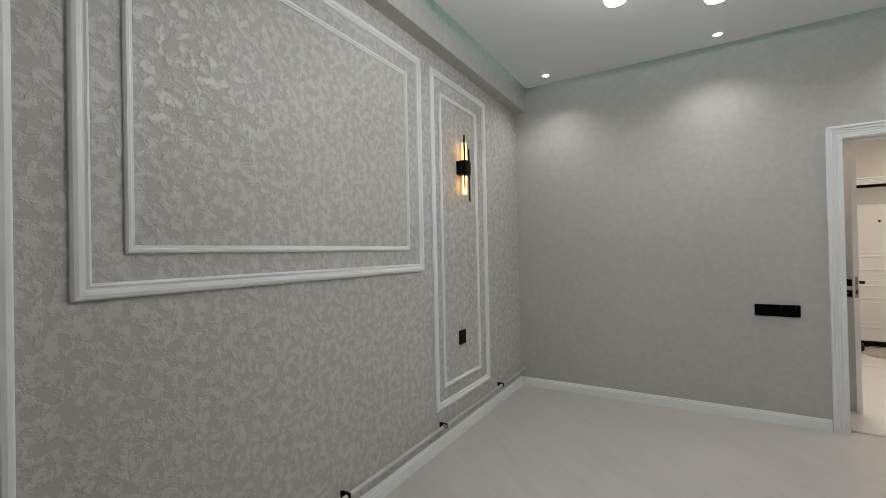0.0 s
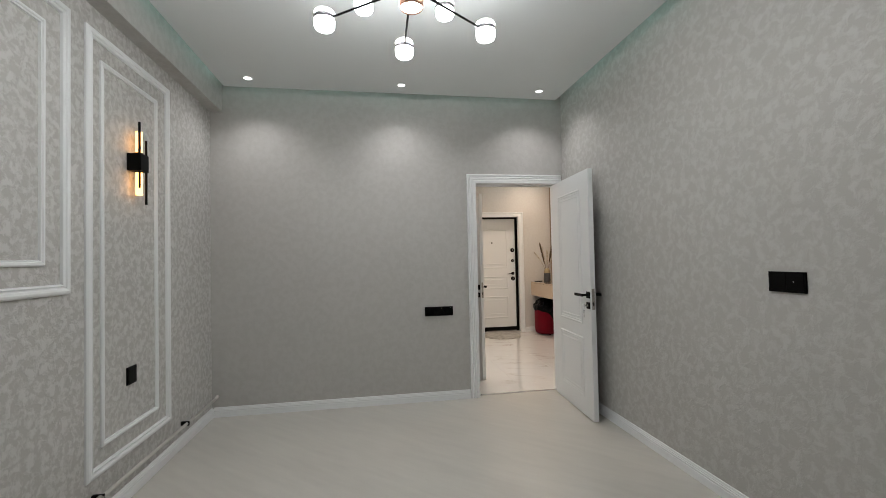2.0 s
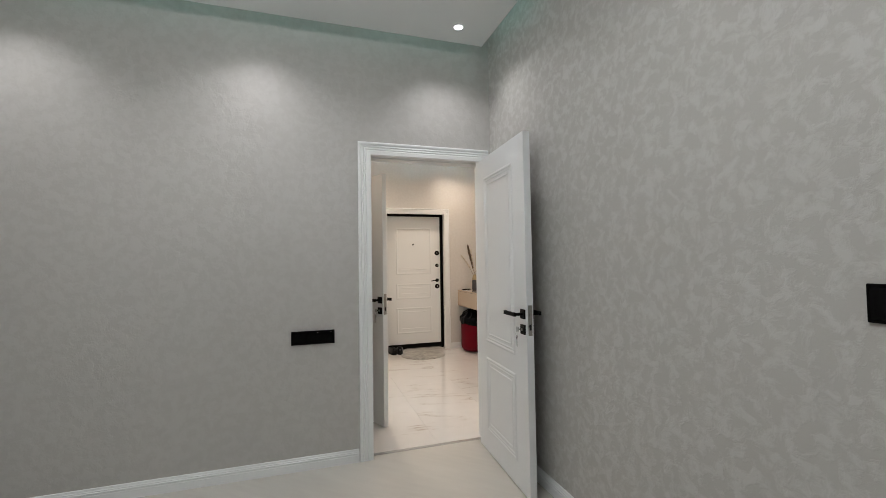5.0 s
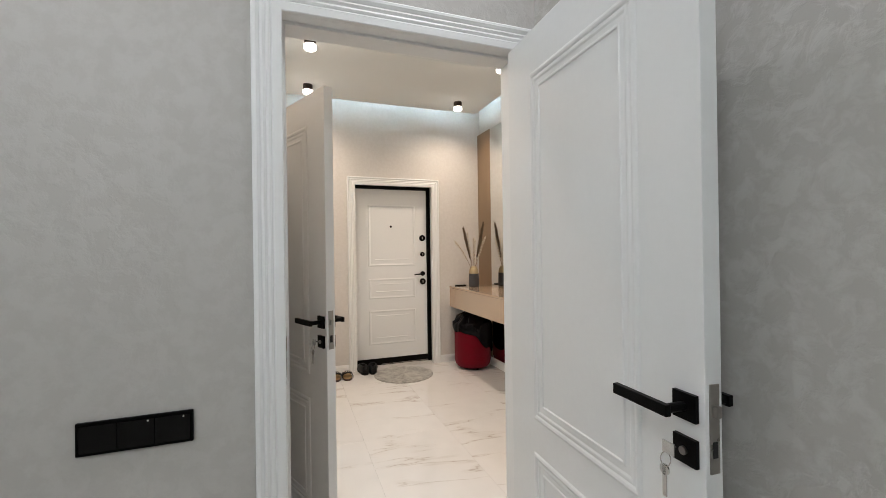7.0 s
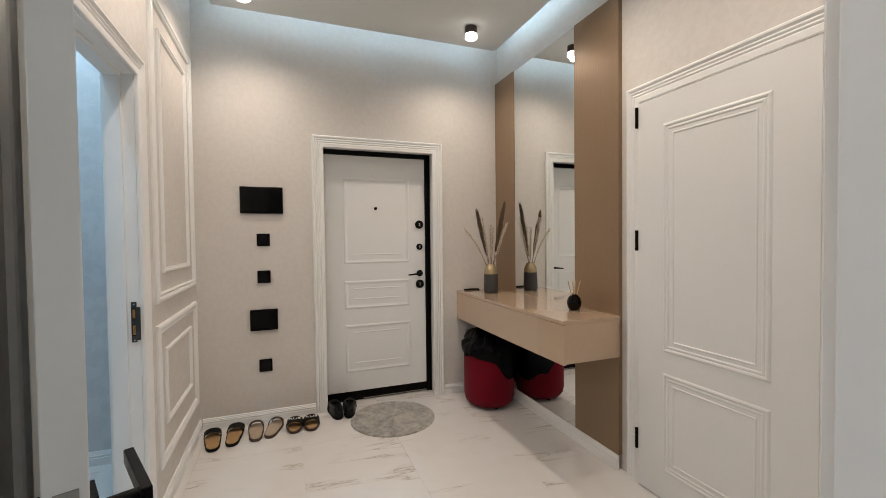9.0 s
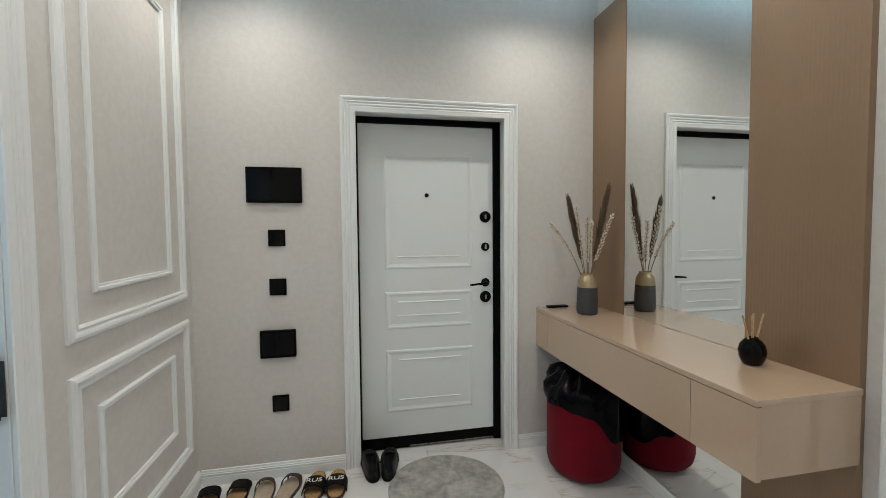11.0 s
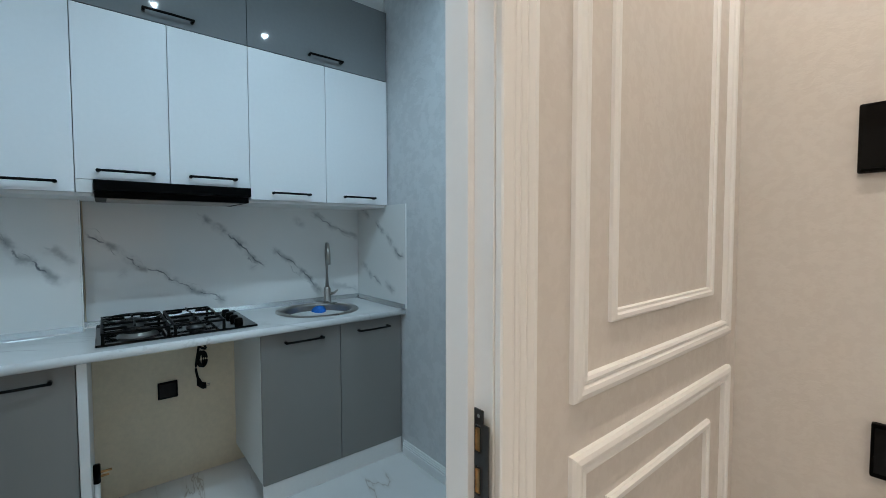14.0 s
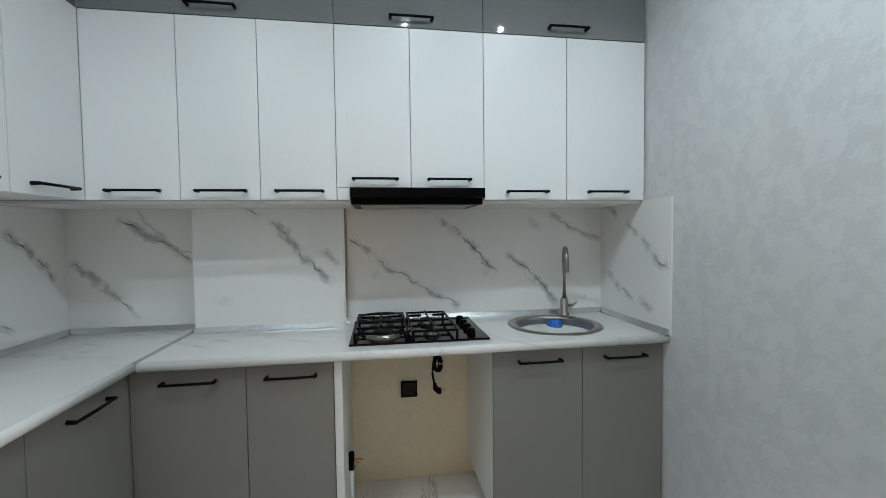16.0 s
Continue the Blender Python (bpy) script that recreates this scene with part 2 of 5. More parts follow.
M_PLASTER = plaster("smooth_decor_plaster", (0.466, 0.457, 0.434), (0.488, 0.479, 0.457), 19, 0.60, 0.46, 0.25, 0.50, 0.08, 0.9, (0.35, 0.55))
# east and west flakes: their paleness also stands in for glints at low angles
M_PLASTER_E = plaster("soft_flake_plaster", (0.467, 0.456, 0.432), (0.501, 0.493, 0.470), 21, 0.68, 0.38, 0.55, 0.53, 0.08, 1.6, (0.15, 0.9))
M_PLASTER_W = plaster("flake_plaster", (0.484, 0.473, 0.451), (0.574, 0.564, 0.543), 28, 0.66, 0.40, 0.8, 0.51, 0.07, 1.4, (0.15, 0.9))
M_PLASTER_H = plaster("hall_plaster", (0.645, 0.62, 0.59), (0.668, 0.645, 0.615), 30, 0.6, 0.5, 0.12)
M_PLASTER_K = plaster("kitchen_plaster", (0.60, 0.61, 0.62), (0.63, 0.64, 0.65), 16, 0.7, 0.4, 0.3, 0.5, 0.06, 0.9, (0.2, 0.7))
M_CEIL = material("ceiling_paint", (0.715, 0.75, 0.75), 0.75, var=0.015, scale=1.5, bump=0.1, grain=180)
M_WHITE = material("white_moulding_paint", (0.815, 0.83, 0.83), 0.40, var=0.008, scale=3)
M_DOOR = material("white_door_film", (0.775, 0.795, 0.797), 0.34, var=0.01, scale=2)
M_BLACK = material("black_plastic", (0.0018, 0.0018, 0.0018), 0.4, var=0.2, scale=12, spec=0.05)
M_GLOSSBLACK = material("black_gloss", (0.0018, 0.0018, 0.0018), 0.07, var=0.2, scale=12, spec=0.18)
M_BLACKMETAL = material("black_powder_coat", (0.003, 0.003, 0.003), 0.42, var=0.2, scale=20, bump=0.1, grain=400, spec=0.09)
M_STEEL = material("brushed_steel", (0.36, 0.345, 0.32), 0.3, metal=1.0, var=0.05, scale=8, grain=90)
M_CHROME = material("chrome", (0.7, 0.7, 0.7), 0.14, metal=1.0, var=0.05)
M_LAMINATE = material("pale_laminate", (0.555, 0.535, 0.49), 0.32, var=0.055, scale=2.2, bump=0.03, grain=11, stretch=(3.2, 0.5, 1), turn=-42)
M_TILE = marble("polished_tile", (0.74, 0.73, 0.715), (0.40, 0.345, 0.29), 2.6, 0.07, coat=0.3, width=0.006, shift=9.0, turn=-6.0, strength=0.75, stretch=5.0, axis="Z")
M_GROUT = material("pale_grout", (0.68, 0.66, 0.63), 0.8, var=0.05)
M_SPLASH = veined("marble_splashback", "Y", [
    (6.15, 1.36, 6.43, 1.14, 1.0), (6.38, 1.17, 6.77, 0.95, 0.9), (6.63, 1.46, 6.99, 1.15, 1.0), (7.02, 1.25, 7.35, 0.95, 1.0),
    (7.27, 1.49, 7.61, 1.29, 0.7), (7.15, 1.44, 7.24, 1.39, 0.6), (7.40, 1.03, 7.61, 0.92, 0.5), (6.27, 1.13, 6.33, 1.17, 0.7),
    (6.89, 1.13, 6.94, 1.16, 0.7), (5.03, 1.46, 5.40, 1.25, 1.0), (5.11, 1.51, 5.28, 1.33, 0.5), (4.82, 1.26, 5.14, 0.96, 1.0)])
M_SPLASH_P = veined("marble_splashback_pier", "Y", [
    (5.66, 1.51, 5.74, 1.46, 0.8), (5.77, 1.46, 6.09, 1.11, 1.0), (6.01, 1.30, 6.13, 1.21, 0.8), (5.51, 1.06, 5.60, 1.04, 0.5)])
M_SPLASH_S = veined("marble_splashback_side", "X", [
    (-1.26, 1.52, -1.12, 1.44, 0.7), (-1.05, 1.43, -0.72, 1.18, 1.0), (-1.26, 1.14, -0.97, 1.01, 0.9), (-0.94, 1.04, -0.81, 0.98, 0.8)])
M_SPLASH_R = veined("marble_splashback_return", "X", [
    (-0.95, 1.41, -1.24, 1.17, 1.0), (-0.88, 1.03, -1.00, 0.97, 0.8), (-0.40, 1.46, -0.70, 1.20, 0.9), (0.10, 1.35, -0.22, 1.10, 0.9)])
M_WORKTOP = marble("marble_worktop", (0.78, 0.78, 0.77), (0.45, 0.44, 0.42), 2.6, 0.16, coat=0.4, width=0.01, turn=60.0, strength=0.55, stretch=3.0, axis="Z")
M_CABWHITE = material("white_cabinet_front", (0.80, 0.81, 0.82), 0.34, var=0.012, scale=2)
M_CABGREY = material("grey_cabinet_front", (0.215, 0.207, 0.195), 0.34, var=0.04, scale=3, bump=0.05, grain=500)
M_CABGLOSS = material("grey_gloss_front", (0.20, 0.21, 0.215), 0.035, var=0.03, scale=3)
M_CARCASS = material("white_board", (0.76, 0.76, 0.74), 0.5, var=0.02)
M_RAW = material("raw_cream_plaster", (0.78, 0.70, 0.54), 0.8, var=0.06, scale=3, bump=0.3, grain=45)
M_GOLD = material("bronze_panel", (0.27, 0.185, 0.112), 0.34, metal=0.25, var=0.05, scale=2.5, grain=160, bump=0.03, stretch=(1, 1, 0.2))
M_CONSOLE = material("beige_lacquer", (0.52, 0.39, 0.275), 0.09, var=0.02, scale=3, coat=0.6)
M_RED = material("dark_red_velour", (0.15, 0.003, 0.012), 0.8, var=0.15, scale=14, bump=0.35, grain=220, sheen=0.05, spec=0.1)
M_RUG = material("grey_pile", (0.33, 0.322, 0.295), 0.95, var=0.40, scale=11, bump=0.6, grain=30, sheen=0.3)
M_BAG = material("black_bag_film", (0.002, 0.002, 0.003), 0.12, var=0.2, scale=10, spec=0.1)
M_PIPE = material("painted_pipe", (0.62, 0.60, 0.56), 0.4, var=0.08, scale=14, bump=0.1)
M_VASEGOLD = material("champagne_gold", (0.40, 0.32, 0.19), 0.36, metal=0.7, var=0.06, scale=20)
M_VASEDARK = material("charcoal_glaze", (0.045, 0.045, 0.05), 0.5, var=0.12, scale=30, bump=0.1)
M_STRAW = material("dry_plume", (0.12, 0.085, 0.052), 0.9, var=0.25, scale=40)
M_STEM = material("dry_stem", (0.20, 0.13, 0.075), 0.85, var=0.2, scale=30)
M_BUD = material("pale_bud", (0.62, 0.56, 0.46), 0.85, var=0.15, scale=60)
M_REED = material("reed", (0.52, 0.36, 0.20), 0.8, var=0.15, scale=60)
M_COPPER = material("copper_band", (0.42, 0.22, 0.15), 0.3, metal=0.9, var=0.05)
M_BRASS = material("brass_strike", (0.55, 0.33, 0.14), 0.35, metal=1.0, var=0.2, scale=60)
M_WOVEN = material("woven_footbed", (0.40, 0.25, 0.11), 0.8, var=0.4, scale=90, bump=0.8, grain=160)
M_LEATHERBROWN = material("brown_leather", (0.045, 0.018, 0.012), 0.4, var=0.2, scale=40, bump=0.2)
M_INSOLE = material("beige_insole", (0.42, 0.33, 0.24), 0.7, var=0.12, scale=50, bump=0.3)
M_RUBBER = material("black_rubber", (0.004, 0.004, 0.004), 0.6, var=0.2, scale=40, spec=0.15)
M_BLUE = material("blue_sponge", (0.01, 0.14, 0.55), 0.7, var=0.2, scale=60, bump=0.5)
M_PRINT = material("white_print", (0.75, 0.74, 0.70), 0.6, var=0.02)
M_ALU = material("aluminium_trim", (0.62, 0.63, 0.64), 0.25, metal=0.9, var=0.05, stretch=(1, 0.05, 1))
M_CUP = material("opal_cup", (0.9, 0.9, 0.9), 0.4, var=0.0, glow=COOL, power=CUP_GLOW)
M_SPOTGLOW = material("spot_lens", (0.9, 0.9, 0.9), 0.3, var=0.0, glow=(1.0, 0.97, 0.95), power=20)
M_HALLGLOW = material("acrylic_lens", (0.9, 0.9, 0.9), 0.3, var=0.0, glow=(1.0, 0.88, 0.76), power=7)
M_KITGLOW = material("kitchen_lens", (0.9, 0.9, 0.9), 0.3, var=0.0, glow=(0.9, 0.97, 1.0), power=45)
M_AMBER = material("amber_tube", (0.9, 0.6, 0.3), 0.3, var=0.0, glow=(1.0, 0.50, 0.16), power=4)
M_LED_B = material("led_strip_green", (0.9, 0.9, 0.9), 0.5, var=0.0, glow=(0.64, 1.0, 0.92), power=COVE_BEDROOM * 10)
M_LED_H = material("led_strip_white", (0.9, 0.9, 0.9), 0.5, var=0.0, glow=(0.72, 0.90, 1.0), power=COVE_HALL * 10)
M_BRONZESTEEL = material("bronzed_steel", (0.10, 0.095, 0.09), 0.35, metal=0.9, var=0.1, scale=30)
M_BURNER = material("burnt_metal", (0.09, 0.088, 0.085), 0.35, metal=0.9, var=0.15, scale=40)
M_DARK = material("dark_gap", (0.02, 0.02, 0.02), 0.9, var=0.05)


def mirror_material():
    m = bpy.data.materials.new("mirror_glass")
    m.use_nodes = True
    b = m.node_tree.nodes["Principled BSDF"]
    b.inputs["Base Color"].default_value = (0.86, 0.88, 0.87, 1)
    b.inputs["Metallic"].default_value, b.inputs["Roughness"].default_value = 1.0, 0.0
    return m


M_MIRROR = mirror_material()


# ---------------------------------------------------------------- mesh helpers
def link(name, bm, mat, smooth=False):
    me = bpy.data.meshes.new(name)
    bmesh.ops.recalc_face_normals(bm, faces=bm.faces)
    bm.to_mesh(me)
    bm.free()
    for m in (mat if isinstance(mat, (list, tuple)) else [mat]):
        me.materials.append(m)
    if smooth:
        me.shade_smooth()
    return new(name, me)


def part(name, bm, mat, parent, label="", smooth=False):
    """One mesh object under a thing or under a part; its mesh is given in the thing's own space."""
    ob = link(name, bm, mat, smooth)
    ob.parent = parent
    return tagged(ob, label)


def thing(name, label, category, group="", at=None, kind=""):
    ob = new(name)
    ob.empty_display_size = 0.1
    if at is not None:
        ob.matrix_world = at
    return tagged(ob, label, category, group, kind)


def setting(name, bm, mat, label="", category="", smooth=False):
    return tagged(link(name, bm, mat, smooth), label, category, kind="structure")


def box(x0, x1, y0, y1, z0, z1, bevel=0.0, bm=None, segments=2):
    bm = bm or bmesh.new()
    m = Matrix.Translation(((x0 + x1) / 2, (y0 + y1) / 2, (z0 + z1) / 2)) @ Matrix.Diagonal((abs(x1 - x0), abs(y1 - y0), abs(z1 - z0), 1))
    r = bmesh.ops.create_cube(bm, size=1, matrix=m)
    if bevel:
        es = list({e for v in r["verts"] for e in v.link_edges})
        bmesh.ops.bevel(bm, geom=es, offset=bevel, segments=segments, affect="EDGES", profile=0.6)
    return bm


def tube(p0, p1, r0, r1=None, bm=None, n=16, caps=True):
    bm = bm or bmesh.new()
    p0, p1 = Vector(p0), Vector(p1)
    d = p1 - p0
    m = Matrix.Translation((p0 + p1) / 2) @ d.to_track_quat("Z", "Y").to_matrix().to_4x4()
    bmesh.ops.create_cone(bm, cap_ends=caps, segments=n, radius1=r0, radius2=r0 if r1 is None else r1, depth=d.length, matrix=m)
    return bm


def lathe(profile, n=32, bm=None, m=Matrix()):
    """Turn (radius, height) pairs round the z axis."""
    bm = bm or bmesh.new()
    rings = []
    for r, z in profile:
        rings.append([bm.verts.new(m @ Vector((r * math.cos(2 * math.pi * i / n), r * math.sin(2 * math.pi * i / n), z))) for i in range(n)] if r > 1e-6 else [bm.verts.new(m @ Vector((0, 0, z)))])
    for a, b in zip(rings, rings[1:]):
        for i in range(n):
            j = (i + 1) % n
            q = [a[i % len(a)], a[j % len(a)], b[j % len(b)], b[i % len(b)]]
            q = list(dict.fromkeys(q))
            if len(q) > 2:
                bm.faces.new(q)
    return bm


def sweep(path, profile, closed, place, bm=None, caps=True):
    """Carry a (sideways, outwards) profile along a flat path with mitred corners; place(u, v, n) sets it in space."""
    bm = bm or bmesh.new()
    path = [Vector(p) for p in path]
    rings = []
    for i, p in enumerate(path):
        before = path[i - 1] if closed or i else None
        after = path[(i + 1) % len(path)] if closed or i < len(path) - 1 else None
        d1 = (p - before).normalized() if before is not None else (after - p).normalized()
        d2 = (after - p).normalized() if after is not None else d1
        n1, n2 = Vector((-d1.y, d1.x)), Vector((-d2.y, d2.x))
        mit = (n1 + n2).normalized()
        mit /= max(0.3, mit.dot(n1))
        rings.append([bm.verts.new(place(*(p + mit * s), h)) for s, h in profile])
    count = len(path) if closed else len(path) - 1
    for i in range(count):
        a, b = rings[i], rings[(i + 1) % len(path)]
        for k in range(len(profile) - 1):
            bm.faces.new((a[k], a[k + 1], b[k + 1], b[k]))
    if caps and not closed:
        bm.faces.new(rings[0])
        bm.faces.new(list(reversed(rings[-1])))
    return bm


def pipe_mesh(points, r, n=10, bm=None):
    """A round rod along points."""
    bm = bm or bmesh.new()
    pts = [Vector(p) for p in points]
    rings = []
    for i, p in enumerate(pts):
        d = (pts[min(i + 1, len(pts) - 1)] - pts[max(i - 1, 0)]).normalized()
        q = d.to_track_quat("Z", "Y")
        rr = r[i] if isinstance(r, (list, tuple)) else r
        rings.append([bm.verts.new(p + q @ Vector((rr * math.cos(2 * math.pi * k / n), rr * math.sin(2 * math.pi * k / n), 0))) for k in range(n)])
    for a, b in zip(rings, rings[1:]):
        for k in range(n):
            bm.faces.new((a[k], a[(k + 1) % n], b[(k + 1) % n], b[k]))
    bm.faces.new(list(reversed(rings[0])))
    bm.faces.new(rings[-1])
    return bm


def on_x(x, sign):
    return lambda u, v, n: Vector((x + sign * n, u, v))


def on_y(y, sign):
    return lambda u, v, n: Vector((u, y + sign * n, v))


def ring(u0, u1, v0, v1):
    return [(u0, v0), (u1, v0), (u1, v1), (u0, v1)]


# ---------------------------------------------------------------- shell
def wall_with_hole(axis, c0, c1, u0, u1, z0, z1, hole=None):
    """A thick wall across c0..c1 along u0..u1, with one doorway (h0, h1, top)."""
    bm = bmesh.new()

    def slab(a, b, za, zb):
        if axis == "x":
            box(c0, c1, a, b, za, zb, bm=bm)
        else:
            box(a, b, c0, c1, za, zb, bm=bm)
    if hole:
        h0, h1, top = hole
        slab(u0, h0, z0, z1)
        slab(h1, u1, z0, z1)
        slab(h0, h1, top, z1)
    else:
        slab(u0, u1, z0, z1)
    return bm


DOOR_B = (1.065, 1.905, 2.035)      # bedroom doorway along x
DOOR_K = (5.88, 6.715, 2.035)       # kitchen doorway along y
DOOR_E = (1.755, 2.625, 2.025)      # entrance recess along x

setting("wall_bedroom_west", wall_with_hole("x", BX0 - 0.12, BX0, BY0, BY1, 0, TOP), M_PLASTER_W, "grey decorative plaster wall with pale trowelled flakes", "wall")
setting("wall_bedroom_east", wall_with_hole("x", BX1, BX1 + 0.12, BY0, BY1, 0, TOP), M_PLASTER_E, "grey decorative plaster wall with soft pale clouds", "wall")
setting("wall_bedroom_south", wall_with_hole("y", BY0 - 0.12, BY0, BX0 - 0.12, BX1 + 0.12, 0, TOP), M_PLASTER, "plain grey plaster wall", "wall")
setting("wall_bedroom_north", wall_with_hole("y", BY1, BY1 + 0.065, BX0 - 0.12, BX1 + 0.12, 0, TOP, DOOR_B), M_PLASTER, "grey plaster wall round a doorway", "wall")
setting("wall_hall_south", wall_with_hole("y", HY0 - 0.065, HY0, 0.84, HX1 + 0.12, 0, TOP, DOOR_B), M_PLASTER_H, "pale plaster wall round a doorway", "wall")
setting("wall_hall_west", wall_with_hole("x", 0.84, HX0, HY0, HY1, 0, TOP, DOOR_K), M_PLASTER_H, "pale plaster wall with white panel mouldings", "wall")
setting("wall_hall_north", wall_with_hole("y", HY1, HY1 + 0.25, 0.84, HX1 + 0.12, 0, TOP, (DOOR_E[0] - 0.03, DOOR_E[1] + 0.045, DOOR_E[2] + 0.045)), M_PLASTER_H, "pale plaster wall round the entrance door", "wall")
setting("wall_hall_east", wall_with_hole("x", HX1, HX1 + 0.12, HY0, HY1, 0, TOP), M_PLASTER_H, "pale plaster wall", "wall")
setting("wall_kitchen_east", wall_with_hole("x", KX1, 0.84, KY0, KY1 + 0.12, 0, TOP, DOOR_K), M_PLASTER_K, "pale mottled plaster wall", "wall")
setting("wall_kitchen_north", wall_with_hole("y", KY1, KY1 + 0.12, KX0 - 0.12, KX1, 0, TOP), M_PLASTER_K, "pale mottled silvery plaster wall", "wall")
setting("wall_kitchen_west", wall_with_hole("x", KX0 - 0.12, KX0, KY0, KY1, 0, TOP), M_RAW, "raw cream plaster wall", "wall")
setting("wall_kitchen_south", wall_with_hole("y", HY0 - 0.065, HY0, KX0 - 0.12, 0.84, 0, TOP), M_PLASTER_K, "pale plaster wall", "wall")
# unseen sheet, added to keep outside light from the door gaps
setting("wall_entrance_seal", box(1.6, 2.8, HY1 + 0.25, HY1 + 0.35, 0, TOP), M_DARK, "unseen dark backing that closes the entrance doorway", "wall")
setting("ceiling_bedroom", box(BX0, BX1, BY0, BY1, 2.96, TOP + 0.05), M_CEIL, "white painted upper ceiling", "ceiling")
setting("ceiling_hall", box(HX0, HX1, HY0, HY1, 2.98, TOP + 0.05), M_CEIL, "white painted upper ceiling", "ceiling")
setting("ceiling_kitchen", box(KX0, KX1, KY0, KY1, CEIL_K, TOP + 0.05), M_CEIL, "white painted ceiling", "ceiling")
setting("ceiling_slab_bedroom", box(-1.10, 1.83, BY0 + 0.1, 4.49, SLAB_B, SLAB_B + 0.05, 0.002), M_CEIL, "white floating plasterboard ceiling with lit edges", "ceiling")
bm = box(1.05, 3.11, 6.447, 7.69, SLAB_H, SLAB_H + 0.05, 0.002)
box(1.05, 3.11, HY0 + 0.2, 6.437, SLAB_H - 0.006, SLAB_H + 0.05, 0.002, bm=bm)
setting("ceiling_slab_hall", bm, M_CEIL, "white floating plasterboard ceiling with lit edges", "ceiling")
setting("beam", box(BX0, -1.175, BY0, BY1, 2.635, 2.96, 0.002), M_PLASTER, "grey plastered ceiling beam along the wall", "beam")
bm = bmesh.new()
box(BX0 - 0.12, BX1 + 0.12, BY0, BY1 + 0.06, -0.1, 0.0, bm=bm)
setting("floor_bedroom", bm, M_LAMINATE, "pale grey-beige laminate floor", "floor")
setting("floor_hall", box(0.84, HX1, BY1 + 0.06, HY1 + 0.25, -0.1, -0.006), M_GROUT, "pale grout bed under polished tiles", "floor")
setting("floor_kitchen", box(KX0, 0.84, KY0, KY1, -0.1, -0.006), M_GROUT, "pale grout bed under polished tiles", "floor")

# led strips on top of the floating ceilings
for x in (-1.085, 1.815):
    setting("trim_led", box(x - 0.006, x + 0.006, BY0 + 0.2, 4.46, SLAB_B + 0.051, SLAB_B + 0.058), M_LED_B, "glowing green-white led strip", "led strip")
setting("trim_led", box(-1.06, 1.79, 4.468, 4.48, SLAB_B + 0.051, SLAB_B + 0.058), M_LED_B, "glowing green-white led strip", "led strip")
for x in (1.065, 3.095):
    setting("trim_led", box(x - 0.006, x + 0.006, 5.1, 7.66, SLAB_H + 0.051, SLAB_H + 0.058), M_LED_H, "glowing cool white led strip", "led strip")
setting("trim_led", box(1.09, 3.05, 7.668, 7.68, SLAB_H + 0.051, SLAB_H + 0.058), M_LED_H, "glowing cool white led strip", "led strip")

# baseboards
SKIRT = [(0, 0), (0, 0.016), (0.045, 0.016), (0.047, 0.013), (0.052, 0.013), (0.054, 0.016), (0.060, 0.016), (0.062, 0.012), (0.068, 0.012), (0.070, 0.009), (0.080, 0.006), (0.082, 0)]


def baseboard(axis, c, sign, u0, u1, label="white grooved baseboard"):
    at = on_x(c, sign) if axis == "x" else on_y(c, sign)
    bm = sweep([(u0, 0), (u1, 0)], SKIRT, False, at)
    return setting("baseboard", bm, M_WHITE, label, "baseboard")


baseboard("x", BX0, 1, BY0, BY1 - 0.001)
baseboard("x", BX1, -1, BY0, BY1 - 0.001)
baseboard("y", BY1, -1, BX0 + 0.017, 0.985)
baseboard("y", HY1, -1, HX0 + 0.017, 1.675)
baseboard("y", HY1, -1, 2.715, HX1 - 0.017)
baseboard("x", HX0, 1, 6.80, HY1)
baseboard("x", HX0, 1, HY0, 5.79)
baseboard("x", 3.221, -1, 6.43, HY1, "white grooved baseboard under the mirror")
baseboard("y", KY1, -1, -0.73, KX1)

# ---------------------------------------------------------------- casings, linings
CASING = [(0, 0), (0, 0.011), (0.003, 0.014), (0.026, 0.015), (0.029, 0.0135), (0.031, 0.011), (0.034, 0.0135), (0.039, 0.016), (0.044, 0.014), (0.0465, 0.0115), (0.050, 0.014), (0.055, 0.017), (0.060, 0.0145), (0.0625, 0.012), (0.066, 0.015), (0.073, 0.020), (0.081, 0.020), (0.086, 0.016), (0.086, 0.0)]


def casing(number, at, h0, h1, top, label, width=1.0, right=None):
    """A white three-sided door casing of stepped profile; the inner edge follows the opening."""
    prof = [(s * width, h) for s, h in CASING]
    bm = sweep([(h0, 0), (h0, top), (h1, top), (h1, 0)], prof, False, at)
    if right:
        for v in bm.verts:
            v.co.x = min(v.co.x, h1 + right)
    return setting("trim_door_casing", bm, M_WHITE, label, "door casing")


casing(1, on_y(BY1, -1), 1.077, 1.893, 2.025, "white stepped door casing", right=0.045)
casing(2, on_y(HY0, 1), 1.077, 1.893, 2.025, "white stepped door casing")
casing(3, on_x(HX0, 1), 5.895, 6.705, 2.025, "white stepped door casing of the kitchen doorway")
casing(4, on_x(KX1, -1), 5.895, 6.705, 2.025, "white stepped door casing of the kitchen doorway")
casing(5, on_y(HY1, -1), DOOR_E[0], DOOR_E[1], DOOR_E[2], "white stepped casing of the entrance door")


